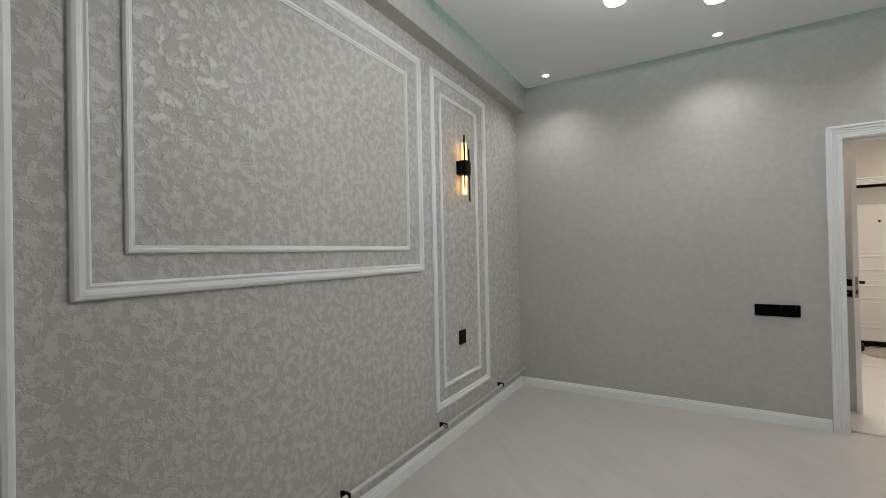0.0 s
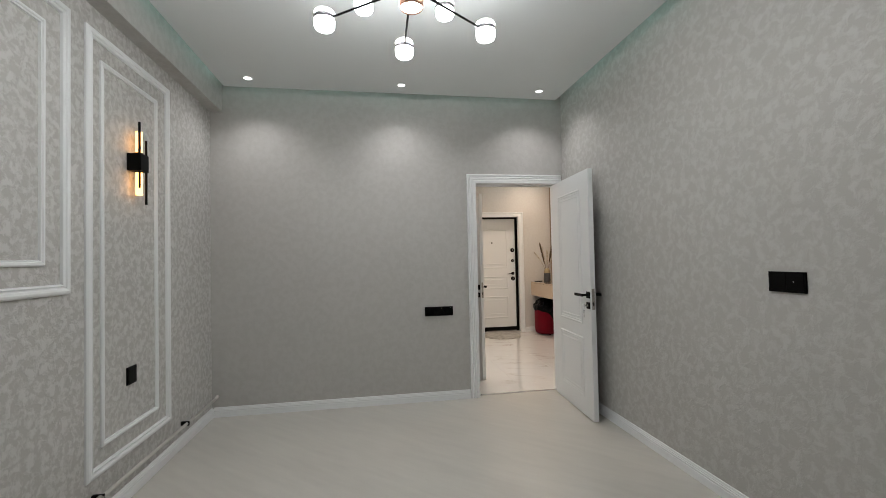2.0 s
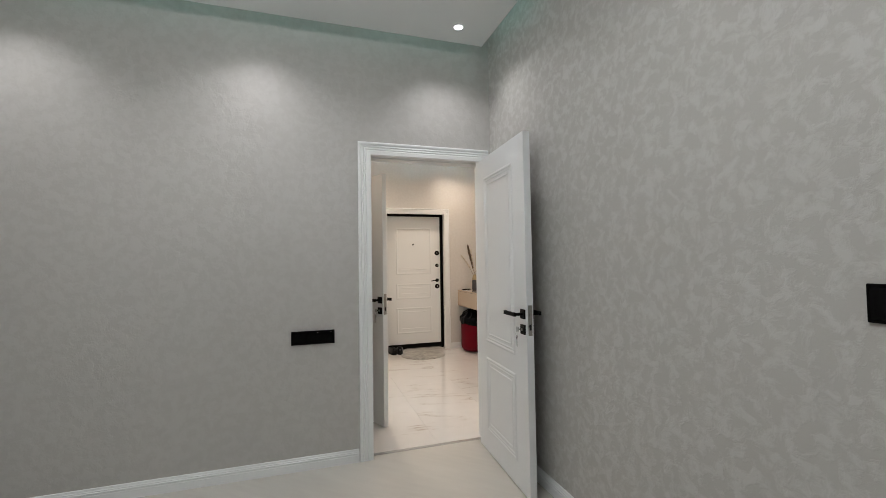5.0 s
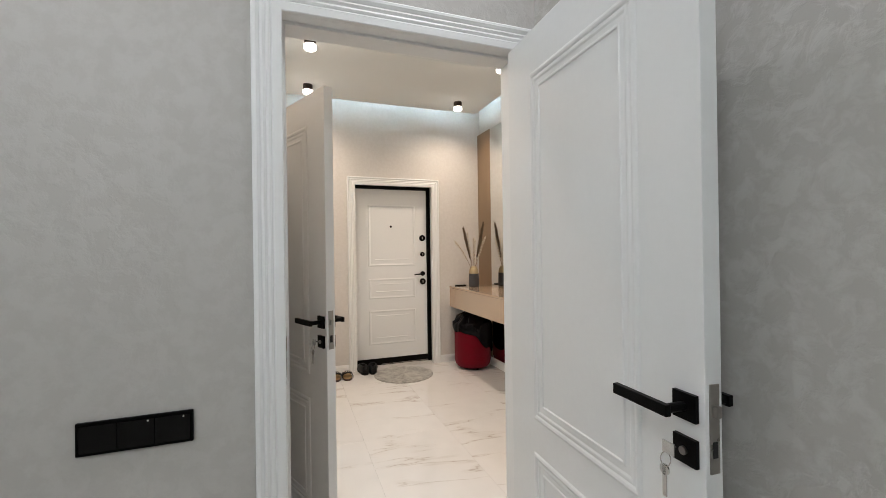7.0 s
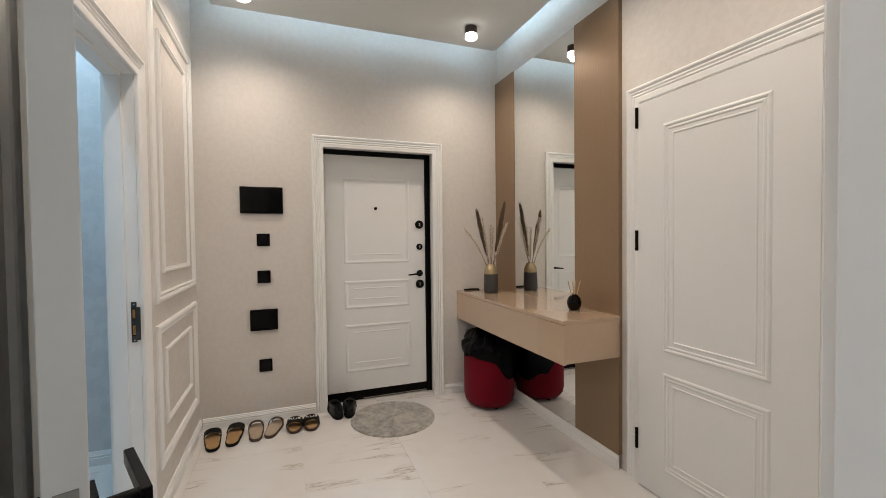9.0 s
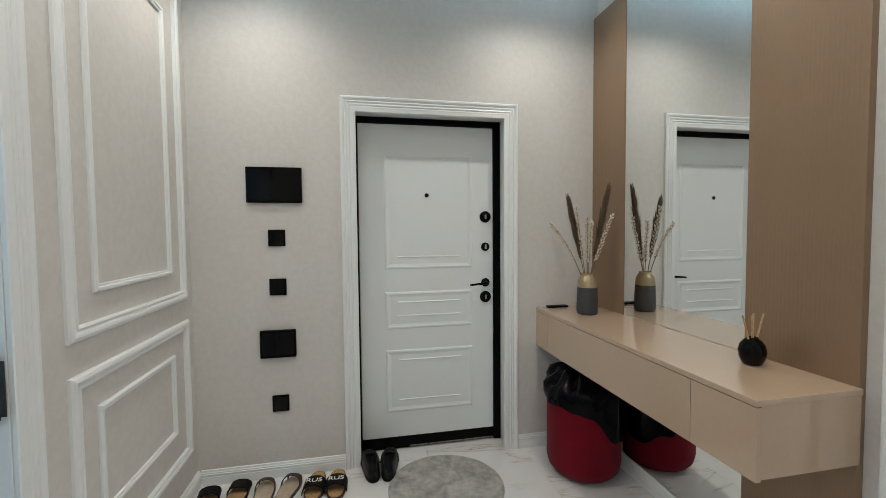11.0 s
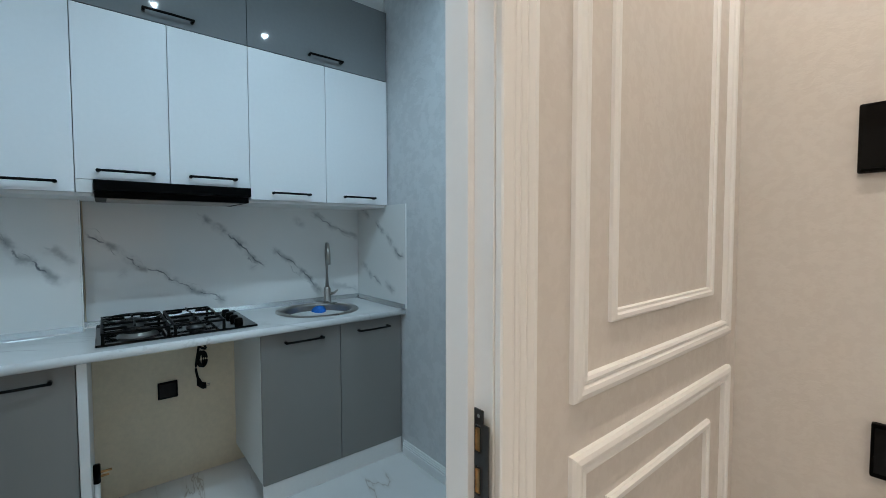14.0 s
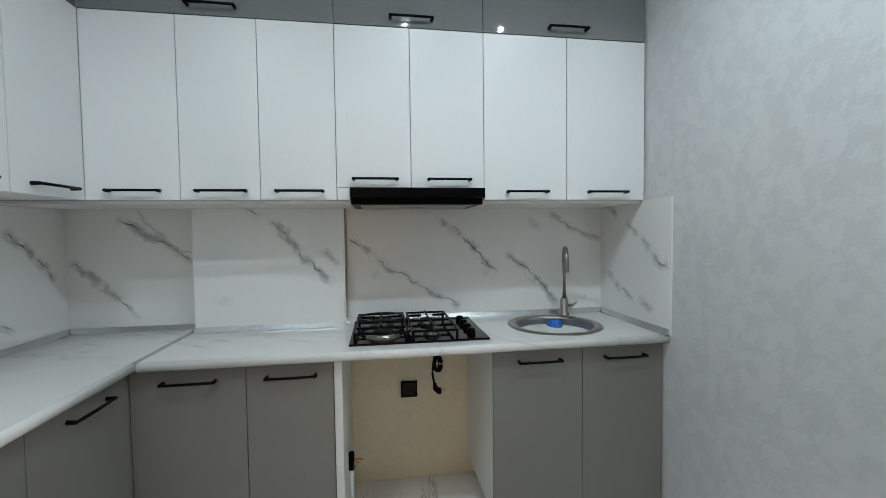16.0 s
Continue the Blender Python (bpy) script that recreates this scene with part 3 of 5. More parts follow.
def lining(axis, c0, c1, h0, h1, top, t=0.012, stop=None):
    bm = bmesh.new()

    def slab(a, b, za, zb, ca=c0, cb=c1):
        if axis == "y":
            box(a, b, ca, cb, za, zb, 0.0015, bm=bm)
        else:
            box(ca, cb, a, b, za, zb, 0.0015, bm=bm)
    slab(h0, h0 + t, 0, top)
    slab(h1 - t, h1, 0, top)
    slab(h0 + t, h1 - t, top - t, top)
    if stop:
        s0, s1 = stop
        slab(h0 + t, h0 + 2 * t, 0, top - t, s0, s1)
        slab(h1 - 2 * t, h1 - t, 0, top - t, s0, s1)
        slab(h0 + 2 * t, h1 - 2 * t, top - 2 * t, top - t, s0, s1)
    return setting("trim_door_lining", bm, M_WHITE, "white door lining with a stop", "door lining")


lining("y", BY1 + 0.001, HY0 - 0.001, DOOR_B[0], DOOR_B[1], DOOR_B[2], 0.010, (BY1 + 0.045, HY0 - 0.001))
lining("x", KX1 + 0.001, HX0 - 0.001, DOOR_K[0], DOOR_K[1], DOOR_K[2], 0.014, (KX1 + 0.001, HX0 - 0.045))

# the entrance reveal widens towards the door
ex0, ex1, etop, ey = DOOR_E[0], DOOR_E[1], DOOR_E[2], HY1 + 0.135
bm = bmesh.new()
for lo, hi in (((ex0, ex0 - 0.012), (ex0 - 0.029, ex0 - 0.029)), ((ex1, ex1 + 0.026), (ex1 + 0.044, ex1 + 0.044))):
    rows = [[bm.verts.new((lo[0], HY1 + 0.001, z)), bm.verts.new((lo[1], ey, z)), bm.verts.new((hi[1], ey, z)), bm.verts.new((hi[0], HY1 + 0.001, z))] for z in (0.0, etop + 0.044)]
    bm.faces.new(rows[0])
    bm.faces.new(list(reversed(rows[1])))
    for i in range(4):
        bm.faces.new((rows[0][i], rows[0][(i + 1) % 4], rows[1][(i + 1) % 4], rows[1][i]))
rows = [[bm.verts.new((x, HY1 + 0.001, etop)), bm.verts.new((x, ey, etop + 0.017)), bm.verts.new((x, ey, etop + 0.044)), bm.verts.new((x, HY1 + 0.001, etop + 0.044))] for x in (ex0 - 0.011, ex1 + 0.025)]
bm.faces.new(rows[0])
bm.faces.new(list(reversed(rows[1])))
for i in range(4):
    bm.faces.new((rows[0][i], rows[0][(i + 1) % 4], rows[1][(i + 1) % 4], rows[1][i]))
setting("trim_entrance_reveal", bm, M_WHITE, "white splayed reveal of the entrance door", "door lining")

# ---------------------------------------------------------------- panel mouldings
MOULD = [(0, 0), (0, 0.010), (0.006, 0.016), (0.016, 0.019), (0.026, 0.017), (0.030, 0.011), (0.034, 0.011), (0.040, 0.015), (0.046, 0.012), (0.048, 0)]
SLIM = [(0, 0), (0, 0.008), (0.006, 0.014), (0.014, 0.014), (0.018, 0.009), (0.024, 0.009), (0.026, 0)]


def wall_panel(at, outer, inner, label, group):
    top = thing("wall_panel_moulding", label, "wall moulding", group)
    part("outer_frame", sweep(ring(*outer), MOULD, True, at), M_WHITE, top)
    part("inner_frame", sweep(ring(*inner), SLIM, True, at), M_WHITE, top)
    return top


W, G = on_x(BX0, 1), "bedroom wall panels"
wall_panel(W, (1.255, 2.985, 1.185, 2.52), (1.385, 2.84, 1.315, 2.385), "wide white plaster moulding frame on grey plaster", G)
wall_panel(W, (3.095, 3.93, 0.255, 2.52), (3.21, 3.77, 0.385, 2.385), "tall white plaster moulding frame round a wall lamp", G)
wall_panel(W, (0.31, 1.145, 0.255, 2.52), (0.425, 1.03, 0.385, 2.385), "tall white plaster moulding frame on grey plaster", G)
W, G = on_x(HX0, 1), "hall wall panels"
wall_panel(W, (6.91, 7.79, 1.025, 2.52), (7.05, 7.635, 1.165, 2.38), "upper white moulding frame on pale plaster", G)
wall_panel(W, (6.91, 7.80, 0.23, 0.92), (7.05, 7.635, 0.40, 0.785), "lower white moulding frame on pale plaster", G)

# ---------------------------------------------------------------- doors
RAIL = [(0, 0), (0.004, 0.0035), (0.010, 0.0055), (0.016, 0.004), (0.020, 0.001), (0.026, 0.003), (0.031, 0.003), (0.036, 0)]


def interior_leaf(name, label, width, at, group="", handle=True, knuckle=1):
    """A white moulded door leaf. Its hinge edge is the z axis, it runs along +x, and its faces look along y."""
    d = thing(name, label, "door", group, at, "structure")
    leaf = part("leaf", box(0.0, width, -0.02, 0.02, 0.008, 2.008, 0.002), M_DOOR, d)
    for sgn in (-1, 1):
        pl = (lambda s: lambda u, v, n: Vector((u, s * (0.02 + n), v)))(sgn)
        x0, x1 = 0.155, width - 0.155
        part("panel_moulding", sweep(ring(x0, x1, 0.75, 1.87), RAIL, True, pl), M_DOOR, leaf)
        part("panel_moulding", sweep(ring(x0 + 0.05, x1 - 0.05, 0.80, 1.82), [(0, 0), (0.003, 0.003), (0.008, 0.003), (0.011, 0)], True, pl), M_DOOR, leaf)
        part("panel_moulding", sweep(ring(x0, x1, 0.15, 0.645), RAIL, True, pl), M_DOOR, leaf)
        part("panel_moulding", sweep(ring(x0 + 0.05, x1 - 0.05, 0.20, 0.595), [(0, 0), (0.003, 0.003), (0.008, 0.003), (0.011, 0)], True, pl), M_DOOR, leaf)
    if handle:
        for sgn in (-1, 1):
            f = sgn * 0.02
            cx = width - 0.039
            h = part("handle", box(cx - 0.026, cx + 0.026, min(f, f + sgn * 0.009), max(f, f + sgn * 0.009), 0.974, 1.026, 0.001), M_BLACKMETAL, d, "black square lever handle")
            part("neck", tube((cx, f, 1.0), (cx, f + sgn * 0.06, 1.0), 0.009), M_BLACKMETAL, h)
            y0, y1 = sorted((f + sgn * 0.050, f + sgn * 0.063))
            part("lever", box(cx - 0.13, cx + 0.012, y0, y1, 0.989, 1.011, 0.002), M_BLACKMETAL, h)
            part("escutcheon", box(cx - 0.026, cx + 0.026, min(f, f + sgn * 0.009), max(f, f + sgn * 0.009), 0.89, 0.942, 0.001), M_BLACKMETAL, d, "black square key plate")
            part("cylinder", tube((cx, f, 0.916), (cx, f + sgn * 0.014, 0.916), 0.008), M_STEEL, d, "steel lock cylinder")
        bm = box(width - 0.0005, width + 0.0025, -0.011, 0.011, 0.886, 1.05, 0.0005)
        lock = part("lock_plate", bm, M_STEEL, d, "steel lock face plate")
        part("latch", box(width + 0.001, width + 0.012, -0.007, 0.007, 0.99, 1.012, 0.003), M_STEEL, lock)
        # shade inside the bolt hole, put on as a dark block
        part("bolt_hole_shade", box(width + 0.0022, width + 0.0032, -0.006, 0.006, 0.915, 0.945), M_DARK, lock)
        key = part("key", box(width - 0.068, width - 0.040, -0.052, -0.049, 0.905, 0.929, 0.001), M_CHROME, d, "steel key in the lock")
        part("key_shaft", tube((width - 0.055, -0.02, 0.916), (width - 0.055, -0.05, 0.916), 0.003, n=8), M_CHROME, key)
        bm = bmesh.new()
        pipe_mesh([(width - 0.06 + 0.012 * math.sin(a), -0.052 + 0.003 * math.cos(a), 0.893 + 0.013 * math.cos(a)) for a in [i * 0.5236 for i in range(13)]], 0.0012, 6, bm)
        part("key_ring", bm, M_CHROME, key)
        bm = box(width - 0.068, width - 0.058, -0.053, -0.050, 0.82, 0.88, 0.001)
        lathe([(0.0, -0.0015), (0.011, -0.0015), (0.011, 0.0015), (0.0, 0.0015)], 16, bm, Matrix.Translation((width - 0.063, -0.0515, 0.872)) @ Matrix.Rotation(math.pi / 2, 4, "X"))
        part("spare_key", bm, M_CHROME, key)
    for z in (0.25, 1.30, 1.94):
        part("hinge", tube((-0.006, knuckle * 0.024, z - 0.053), (-0.006, knuckle * 0.024, z + 0.053), 0.008, n=12), M_BLACKMETAL, d, "black barrel hinge")
    return d


# leaf runs along +x from its hinge: turned to -y it stands open along the right wall
interior_leaf("door_1", "white moulded bedroom door standing open with keys hanging in the lock", 0.779, pose(1.878, 4.655, 0, 0, 0, -93.0) @ Matrix.Translation((0, -0.02, 0)))
interior_leaf("door_2", "white moulded kitchen door swung open into the hall with a key in its lock", 0.80, pose(0.925, 5.895, 0, 0, 0, -66.0) @ Matrix.Translation((0, 0.0, 0)))
interior_leaf("door_3", "closed white moulded door in the hall wall", 0.80, pose(3.233, 6.288, 0, 0, 0, -90), handle=False, knuckle=-1)
bm = sweep([(5.478, 0), (5.478, 2.025), (6.298, 2.025), (6.298, 0)], CASING, False, on_x(HX1, -1))
setting("trim_door_casing", bm, M_WHITE, "white stepped casing of a closed door", "door casing")

# entrance door
ent = thing("door_4", "closed white moulded entrance door in a black steel frame", "door", kind="structure")
EY = HY1 + 0.165
x0, x1 = DOOR_E[0], DOOR_E[1]
leaf = part("leaf", box(x0 + 0.010, x1 - 0.020, EY - 0.02, EY + 0.06, 0.078, 2.004, 0.004), M_DOOR, ent)
bm = bmesh.new()
box(x0 - 0.012, x0 + 0.008, EY - 0.03, EY + 0.08, 0.0, 2.042, 0.002, bm=bm)
box(x1 - 0.018, x1 + 0.026, EY - 0.03, EY + 0.08, 0.0, 2.042, 0.002, bm=bm)
box(x0 + 0.008, x1 - 0.018, EY - 0.03, EY + 0.08, 2.007, 2.042, 0.002, bm=bm)
part("door_frame", bm, M_BLACKMETAL, ent, "black steel door frame")
part("threshold", box(x0 + 0.008, x1 - 0.018, EY - 0.012, EY + 0.08, 0.0, 0.073, 0.003), M_BLACKMETAL, ent, "black steel threshold")
part("threshold_edge", box(x0 + 0.3, x1 - 0.019, EY - 0.0135, EY - 0.0118, 0.004, 0.013, 0.0005), M_STEEL, ent, "bare worn steel edge")
pl = on_y(EY - 0.02, -1)
GROOVE = [(0, 0), (0.005, 0.003), (0.013, 0.0048), (0.022, 0.002), (0.032, 0)]
LINE = [(0, 0), (0.002, 0.0035), (0.007, 0.0035), (0.010, 0)]
for z0, z1 in ((1.125, 1.825), (0.755, 0.985), (0.235, 0.625)):
    part("panel_moulding", sweep(ring(1.915, 2.465, z0, z1), GROOVE, True, pl), M_DOOR, leaf)
for z in (1.195, 0.915, 0.83, 0.555, 0.305):
    part("groove_line", sweep([(1.995, z), (2.385, z)], LINE, False, pl), M_DOOR, leaf)
fy = EY - 0.02


def rosette(z, r, name, label):
    return part(name, lathe([(0, 0), (r, 0), (r, 0.008), (r - 0.004, 0.012), (0, 0.012)], 28, m=Matrix.Translation((2.553, fy, z)) @ Matrix.Rotation(math.pi / 2, 4, "X")), M_BLACKMETAL, ent, label, True)


for z, r in ((1.445, 0.036), (1.255, 0.027), (0.935, 0.036)):
    rs = rosette(z, r, "lock_rosette", "black round lock cover")
    part("keyway", box(2.547, 2.559, fy - 0.016, fy - 0.012, z - 0.014, z + 0.014, 0.002), M_STEEL, rs, "steel key slot")
rs = rosette(1.027, 0.027, "handle", "black lever handle on a round rose")
part("lever", pipe_mesh([(2.553, fy - 0.01, 1.027), (2.553, fy - 0.05, 1.027), (2.535, fy - 0.055, 1.026), (2.49, fy - 0.055, 1.023), (2.44, fy - 0.052, 1.018)], [0.008, 0.008, 0.009, 0.007, 0.006], 12), M_BLACKMETAL, rs, "", True)
part("peephole", lathe([(0, 0), (0.013, 0), (0.013, 0.004), (0.008, 0.007), (0, 0.007)], 20, m=Matrix.Translation((2.178, fy, 1.578)) @ Matrix.Rotation(math.pi / 2, 4, "X")), M_BLACKMETAL, ent, "black peephole", True)

# ---------------------------------------------------------------- bedroom things
def recessed_spot(x, y, z, glow, power, colour, label, group, size=132, blend=1.0, rim=M_WHITE, r=0.036):
    d = thing("ceiling_spot", label, "ceiling light", group, Matrix.Translation((x, y, z)))
    part("rim", lathe([(r * 0.72, 0.006), (r * 0.72, -0.003), (r * 0.85, -0.006), (r, -0.003), (r, 0.0)], 28), rim, d, smooth=True)
    part("lens", lathe([(0, -0.0015), (r * 0.72, -0.0015), (r * 0.72, 0.003)], 24), glow, d, "glowing lens")
    spot("spot_lamp", x, y, z - 0.012, power, colour, size, blend, 0.01)
    return d


for x in (-0.86, 0.365, 1.59):
    recessed_spot(x, 4.305, SLAB_B, M_SPOTGLOW, SPOT_BEDROOM, (1.0, 0.96, 0.97), "small recessed ceiling spot in a white rim, lit", "bedroom ceiling spots")

CHX, CHY = 0.293, 2.50
ch = thing("chandelier", "black branched chandelier with glowing white drum cups, lit", "chandelier", at=Matrix.Translation((CHX, CHY, 0)))
part("canopy", lathe([(0, SLAB_B), (0.06, SLAB_B), (0.06, SLAB_B - 0.015), (0.05, SLAB_B - 0.022), (0, SLAB_B - 0.022)], 32), M_BLACKMETAL, ch, smooth=True)
part("rod", tube((0, 0, 2.45), (0, 0, SLAB_B - 0.02), 0.007), M_BLACKMETAL, ch)
hub = part("hub", lathe([(0, 2.46), (0.05, 2.46), (0.05, 2.352), (0.046, 2.345), (0.044, 2.352)], 32), M_COPPER, ch, "copper-coloured hub with a lit bottom", True)
part("hub_lens", lathe([(0.0, 2.343), (0.03, 2.345), (0.0455, 2.352)], 28), M_CUP, hub, "glowing white lens", True)


def chandelier_cup(angle, r, z):
    a = radians(angle)
    ux, uy = math.cos(a), math.sin(a)
    arm = part("arm", pipe_mesh([(0.03 * ux, 0.03 * uy, 2.43), ((r - 0.045) * ux, (r - 0.045) * uy, z)], 0.005, 10), M_BLACKMETAL, ch)
    m = Matrix.Translation((r * ux, r * uy, z))
    part("band", lathe([(0.0465, -0.007), (0.048, -0.007), (0.048, 0.010), (0.0465, 0.010)], 32, m=m), M_BAND, arm, "dark chrome band", True)
    part("cup_lower", lathe([(0, -0.050), (0.027, -0.0495), (0.039, -0.045), (0.0445, -0.035), (0.0465, -0.007)], 28, m=m), M_CUP, arm, "glowing white drum", True)
    part("cup_upper", lathe([(0.0465, 0.010), (0.0445, 0.028), (0.039, 0.034), (0, 0.037)], 28, m=m), M_CUP, arm, "glowing white drum", True)


M_BAND = material("dark_chrome", (0.16, 0.15, 0.16), 0.3, metal=0.8, var=0.05)
for i in range(6):
    chandelier_cup(30 + 60 * i, 0.43, 2.40)
    chandelier_cup(60 * i, 0.40, 2.57)

# wall lamp
sc = thing("wall_lamp", "black wall lamp with two glowing amber tubes, lit", "wall lamp", at=Matrix.Translation((BX0, 3.49, 0)))
part("box", box(0.0, 0.075, -0.044, 0.042, 1.86, 1.96, 0.003), M_BLACKMETAL, sc)
part("tube", tube((0.046, -0.006, 1.961), (0.046, -0.006, 2.09), 0.0175), M_AMBER, sc, "amber glowing glass tube", True)
part("tube", tube((0.046, -0.006, 1.859), (0.046, -0.006, 1.72), 0.0175), M_AMBER, sc, "amber glowing glass tube", True)
part("rod", tube((0.063, -0.034, 1.961), (0.063, -0.034, 2.143), 0.0065), M_BLACKMETAL, sc)
part("rod", tube((0.063, -0.034, 1.758), (0.063, -0.034, 1.859), 0.0055), M_BLACKMETAL, sc)
part("rod", tube((0.066, 0.030, 1.668), (0.066, 0.030, 2.05), 0.0065), M_BLACKMETAL, sc)
for z0, z1 in ((1.953, 1.968), (1.852, 1.867)):
    part("collar", tube((0.046, -0.006, z0), (0.046, -0.006, z1), 0.021), M_BLACKMETAL, sc)


def wall_plate(name, label, at, w, h, depth, mat, cat, cells=1, group="", marks=()):
    """A wall plate in a frame, drawn in the x-z plane and facing -y."""
    d = thing(name, label, cat, group, at)
    part("frame", box(-w / 2, w / 2, -depth, 0, -h / 2, h / 2, 0.0025), mat, d)
    cw = (w - 0.012) / cells
    for i in range(cells):
        x = -w / 2 + 0.006 + cw * i
        part("insert", box(x + 0.001, x + cw - 0.001, -depth - 0.0018, -depth + 0.002, -h / 2 + 0.008, h / 2 - 0.008, 0.001), M_GLOSSBLACK, d)
    for x, z in marks:
        part("mark", tube((x, -depth - 0.001, z), (x, -depth - 0.0024, z), 0.0022, n=10), M_PRINT, d, "small white mark")
    return d


wall_plate("power_socket", "black triple socket plate on grey plaster", pose(0.70, BY1, 0.825), 0.265, 0.086, 0.011, M_BLACK, "socket", 3, marks=((0.027, 0.03), (0.11, 0.03)))
wall_plate("power_socket", "black single socket plate inside the wall panel", pose(BX0, 3.48, 0.682, 0, 0, 90), 0.09, 0.10, 0.010, M_BLACK, "socket", 1)
wall_plate("power_socket", "black double socket plate on grey plaster", pose(BX1, 2.42, 1.175, 0, 0, -90), 0.172, 0.093, 0.011, M_BLACK, "socket", 2, marks=((0.034, 0.002),))

pp = thing("heating_pipe", "cream painted heating pipe on black clips above the baseboard", "pipe")
part("run", tube((BX0 + 0.042, BY0 + 0.02, 0.165), (BX0 + 0.042, BY1 - 0.06, 0.165), 0.0105), M_PIPE, pp, smooth=True)
part("elbow", pipe_mesh([(BX0 + 0.042, BY1 - 0.06, 0.165), (BX0 + 0.042, BY1 - 0.02, 0.17), (BX0 + 0.044, BY1 + 0.0, 0.175)], 0.0125, 12), M_PIPE, pp, smooth=True)
for y in (0.2, 1.4, 2.25, 3.15, 4.1):
    part("clip", box(BX0, BX0 + 0.055, y - 0.008, y + 0.008, 0.150, 0.180, 0.003), M_BLACK, pp, "black pipe clip")
for y in (3.12,):
    part("valve", tube((BX0 + 0.042, y, 0.165), (BX0 + 0.042, y + 0.03, 0.165), 0.015), M_STEEL, pp, "metal coupling")

# ---------------------------------------------------------------- hall things
def surface_lamp(x, y):
    d = thing("ceiling_lamp", "brown cylindrical surface lamp with a glowing acrylic lens, lit", "ceiling light", "hall ceiling lamps", Matrix.Translation((x, y, SLAB_H - (0.006 if y < 6.43 else 0))))
    part("body", lathe([(0, 0), (0.043, 0), (0.043, -0.05), (0.040, -0.052), (0, -0.052)], 32), M_BRONZE, d, smooth=False)
    part("lens", lathe([(0.044, -0.052), (0.044, -0.078), (0.040, -0.083), (0, -0.083)], 32), M_HALLGLOW, d, "glowing acrylic ring")
    spot("hall_lamp", x, y, SLAB_H - 0.10, SPOT_HALL, WARM, 156, 1.0, 0.02)


M_BRONZE = material("dark_bronze", (0.05, 0.035, 0.03), 0.4, metal=0.5, var=0.1)
# the last pair, at y 5.45, is unseen: assumed, and added for light
for x, y in ((1.262, 7.40), (2.772, 7.40), (1.245, 6.50), (2.752, 6.39), (1.25, 5.45), (2.75, 5.45)):
    surface_lamp(x, y)

gp = thing("wall_cladding", "tall bronze-coloured panels either side of a full-height mirror", "wall panel")


def fluted(y0, y1, z0, z1, x, pitch=0.014):
    """A thin board with fine upright flutes on its face."""
    bm = bmesh.new()
    n = round((y1 - y0) / pitch)
    prof = []
    for i in range(n):
        a = y0 + (y1 - y0) * i / n
        w = (y1 - y0) / n
        prof += [(x + 0.00025, a), (x + 0.0001, a + w * 0.2), (x, a + w * 0.5), (x + 0.0001, a + w * 0.8)]
    prof += [(x + 0.00025, y1), (HX1, y1), (HX1, y0)]
    lo, hi = [[bm.verts.new((px, py, z)) for px, py in prof] for z in (z0, z1)]
    m = len(prof)
    for i in range(m):
        bm.faces.new((lo[i], lo[(i + 1) % m], hi[(i + 1) % m], hi[i]))
    bm.faces.new(lo)
    bm.faces.new(list(reversed(hi)))
    return bm


part("panel", fluted(7.563, HY1 - 0.001, 0.084, 2.665, 3.219), M_GOLD, gp)
part("panel", fluted(6.432, 6.811, 0.084, 2.665, 3.219), M_GOLD, gp)
mi = thing("wall_mirror", "tall frameless mirror between bronze panels", "mirror")
part("glass", box(3.222, 3.228, 6.813, 7.561, 0.084, 2.66, 0.0006), M_MIRROR, mi)
part("backing", box(3.229, HX1, 6.813, 7.561, 0.084, 2.66), M_DARK, mi)

co = thing("console_shelf", "floating beige lacquer console with drawers under the mirror", "console")
part("top", box(2.835, 3.2185, 6.42, HY1 - 0.002, 0.859, 0.878, 0.0015), M_CONSOLE, co)
part("body", box(2.856, 3.2185, 6.424, HY1 - 0.004, 0.645, 0.858, 0.001), M_CONSOLE, co)
for y0, y1 in ((6.42, 6.655), (6.658, 7.728), (7.731, HY1 - 0.002)):
    part("drawer_front", box(2.837, 2.855, y0, y1, 0.642, 0.856, 0.0012), M_CONSOLE, co)

# door phone and switches on the entrance wall
dp = thing("door_phone", "black glossy video door phone on pale plaster", "door phone", at=Matrix.Translation((1.32, HY1, 1.613)))
part("body", box(-0.143, 0.143, -0.020, 0, -0.096, 0.096, 0.006), M_GLOSSBLACK, dp)
part("screen", box(-0.135, 0.135, -0.0215, -0.019, -0.080, 0.088, 0.001), M_GLOSSBLACK, dp)
part("button_strip", box(-0.135, 0.135, -0.0225, -0.019, -0.092, -0.084, 0.001), M_BLACK, dp)
for z in (1.328, 1.06, 0.414):
    wall_plate("light_switch", "black square light switch on pale plaster", pose(1.325, HY1, z), 0.088, 0.090, 0.010, M_BLACK, "switch", 1, "hall switches")
th = thing("thermostat", "black glossy wall control box", "control panel", at=Matrix.Translation((1.32, HY1, 0.748)))
part("body", box(-0.093, 0.093, -0.024, 0, -0.076, 0.076, 0.006), M_BLACK, th)
part("face", box(-0.086, 0.086, -0.026, -0.022, -0.062, 0.066, 0.002), M_GLOSSBLACK, th)

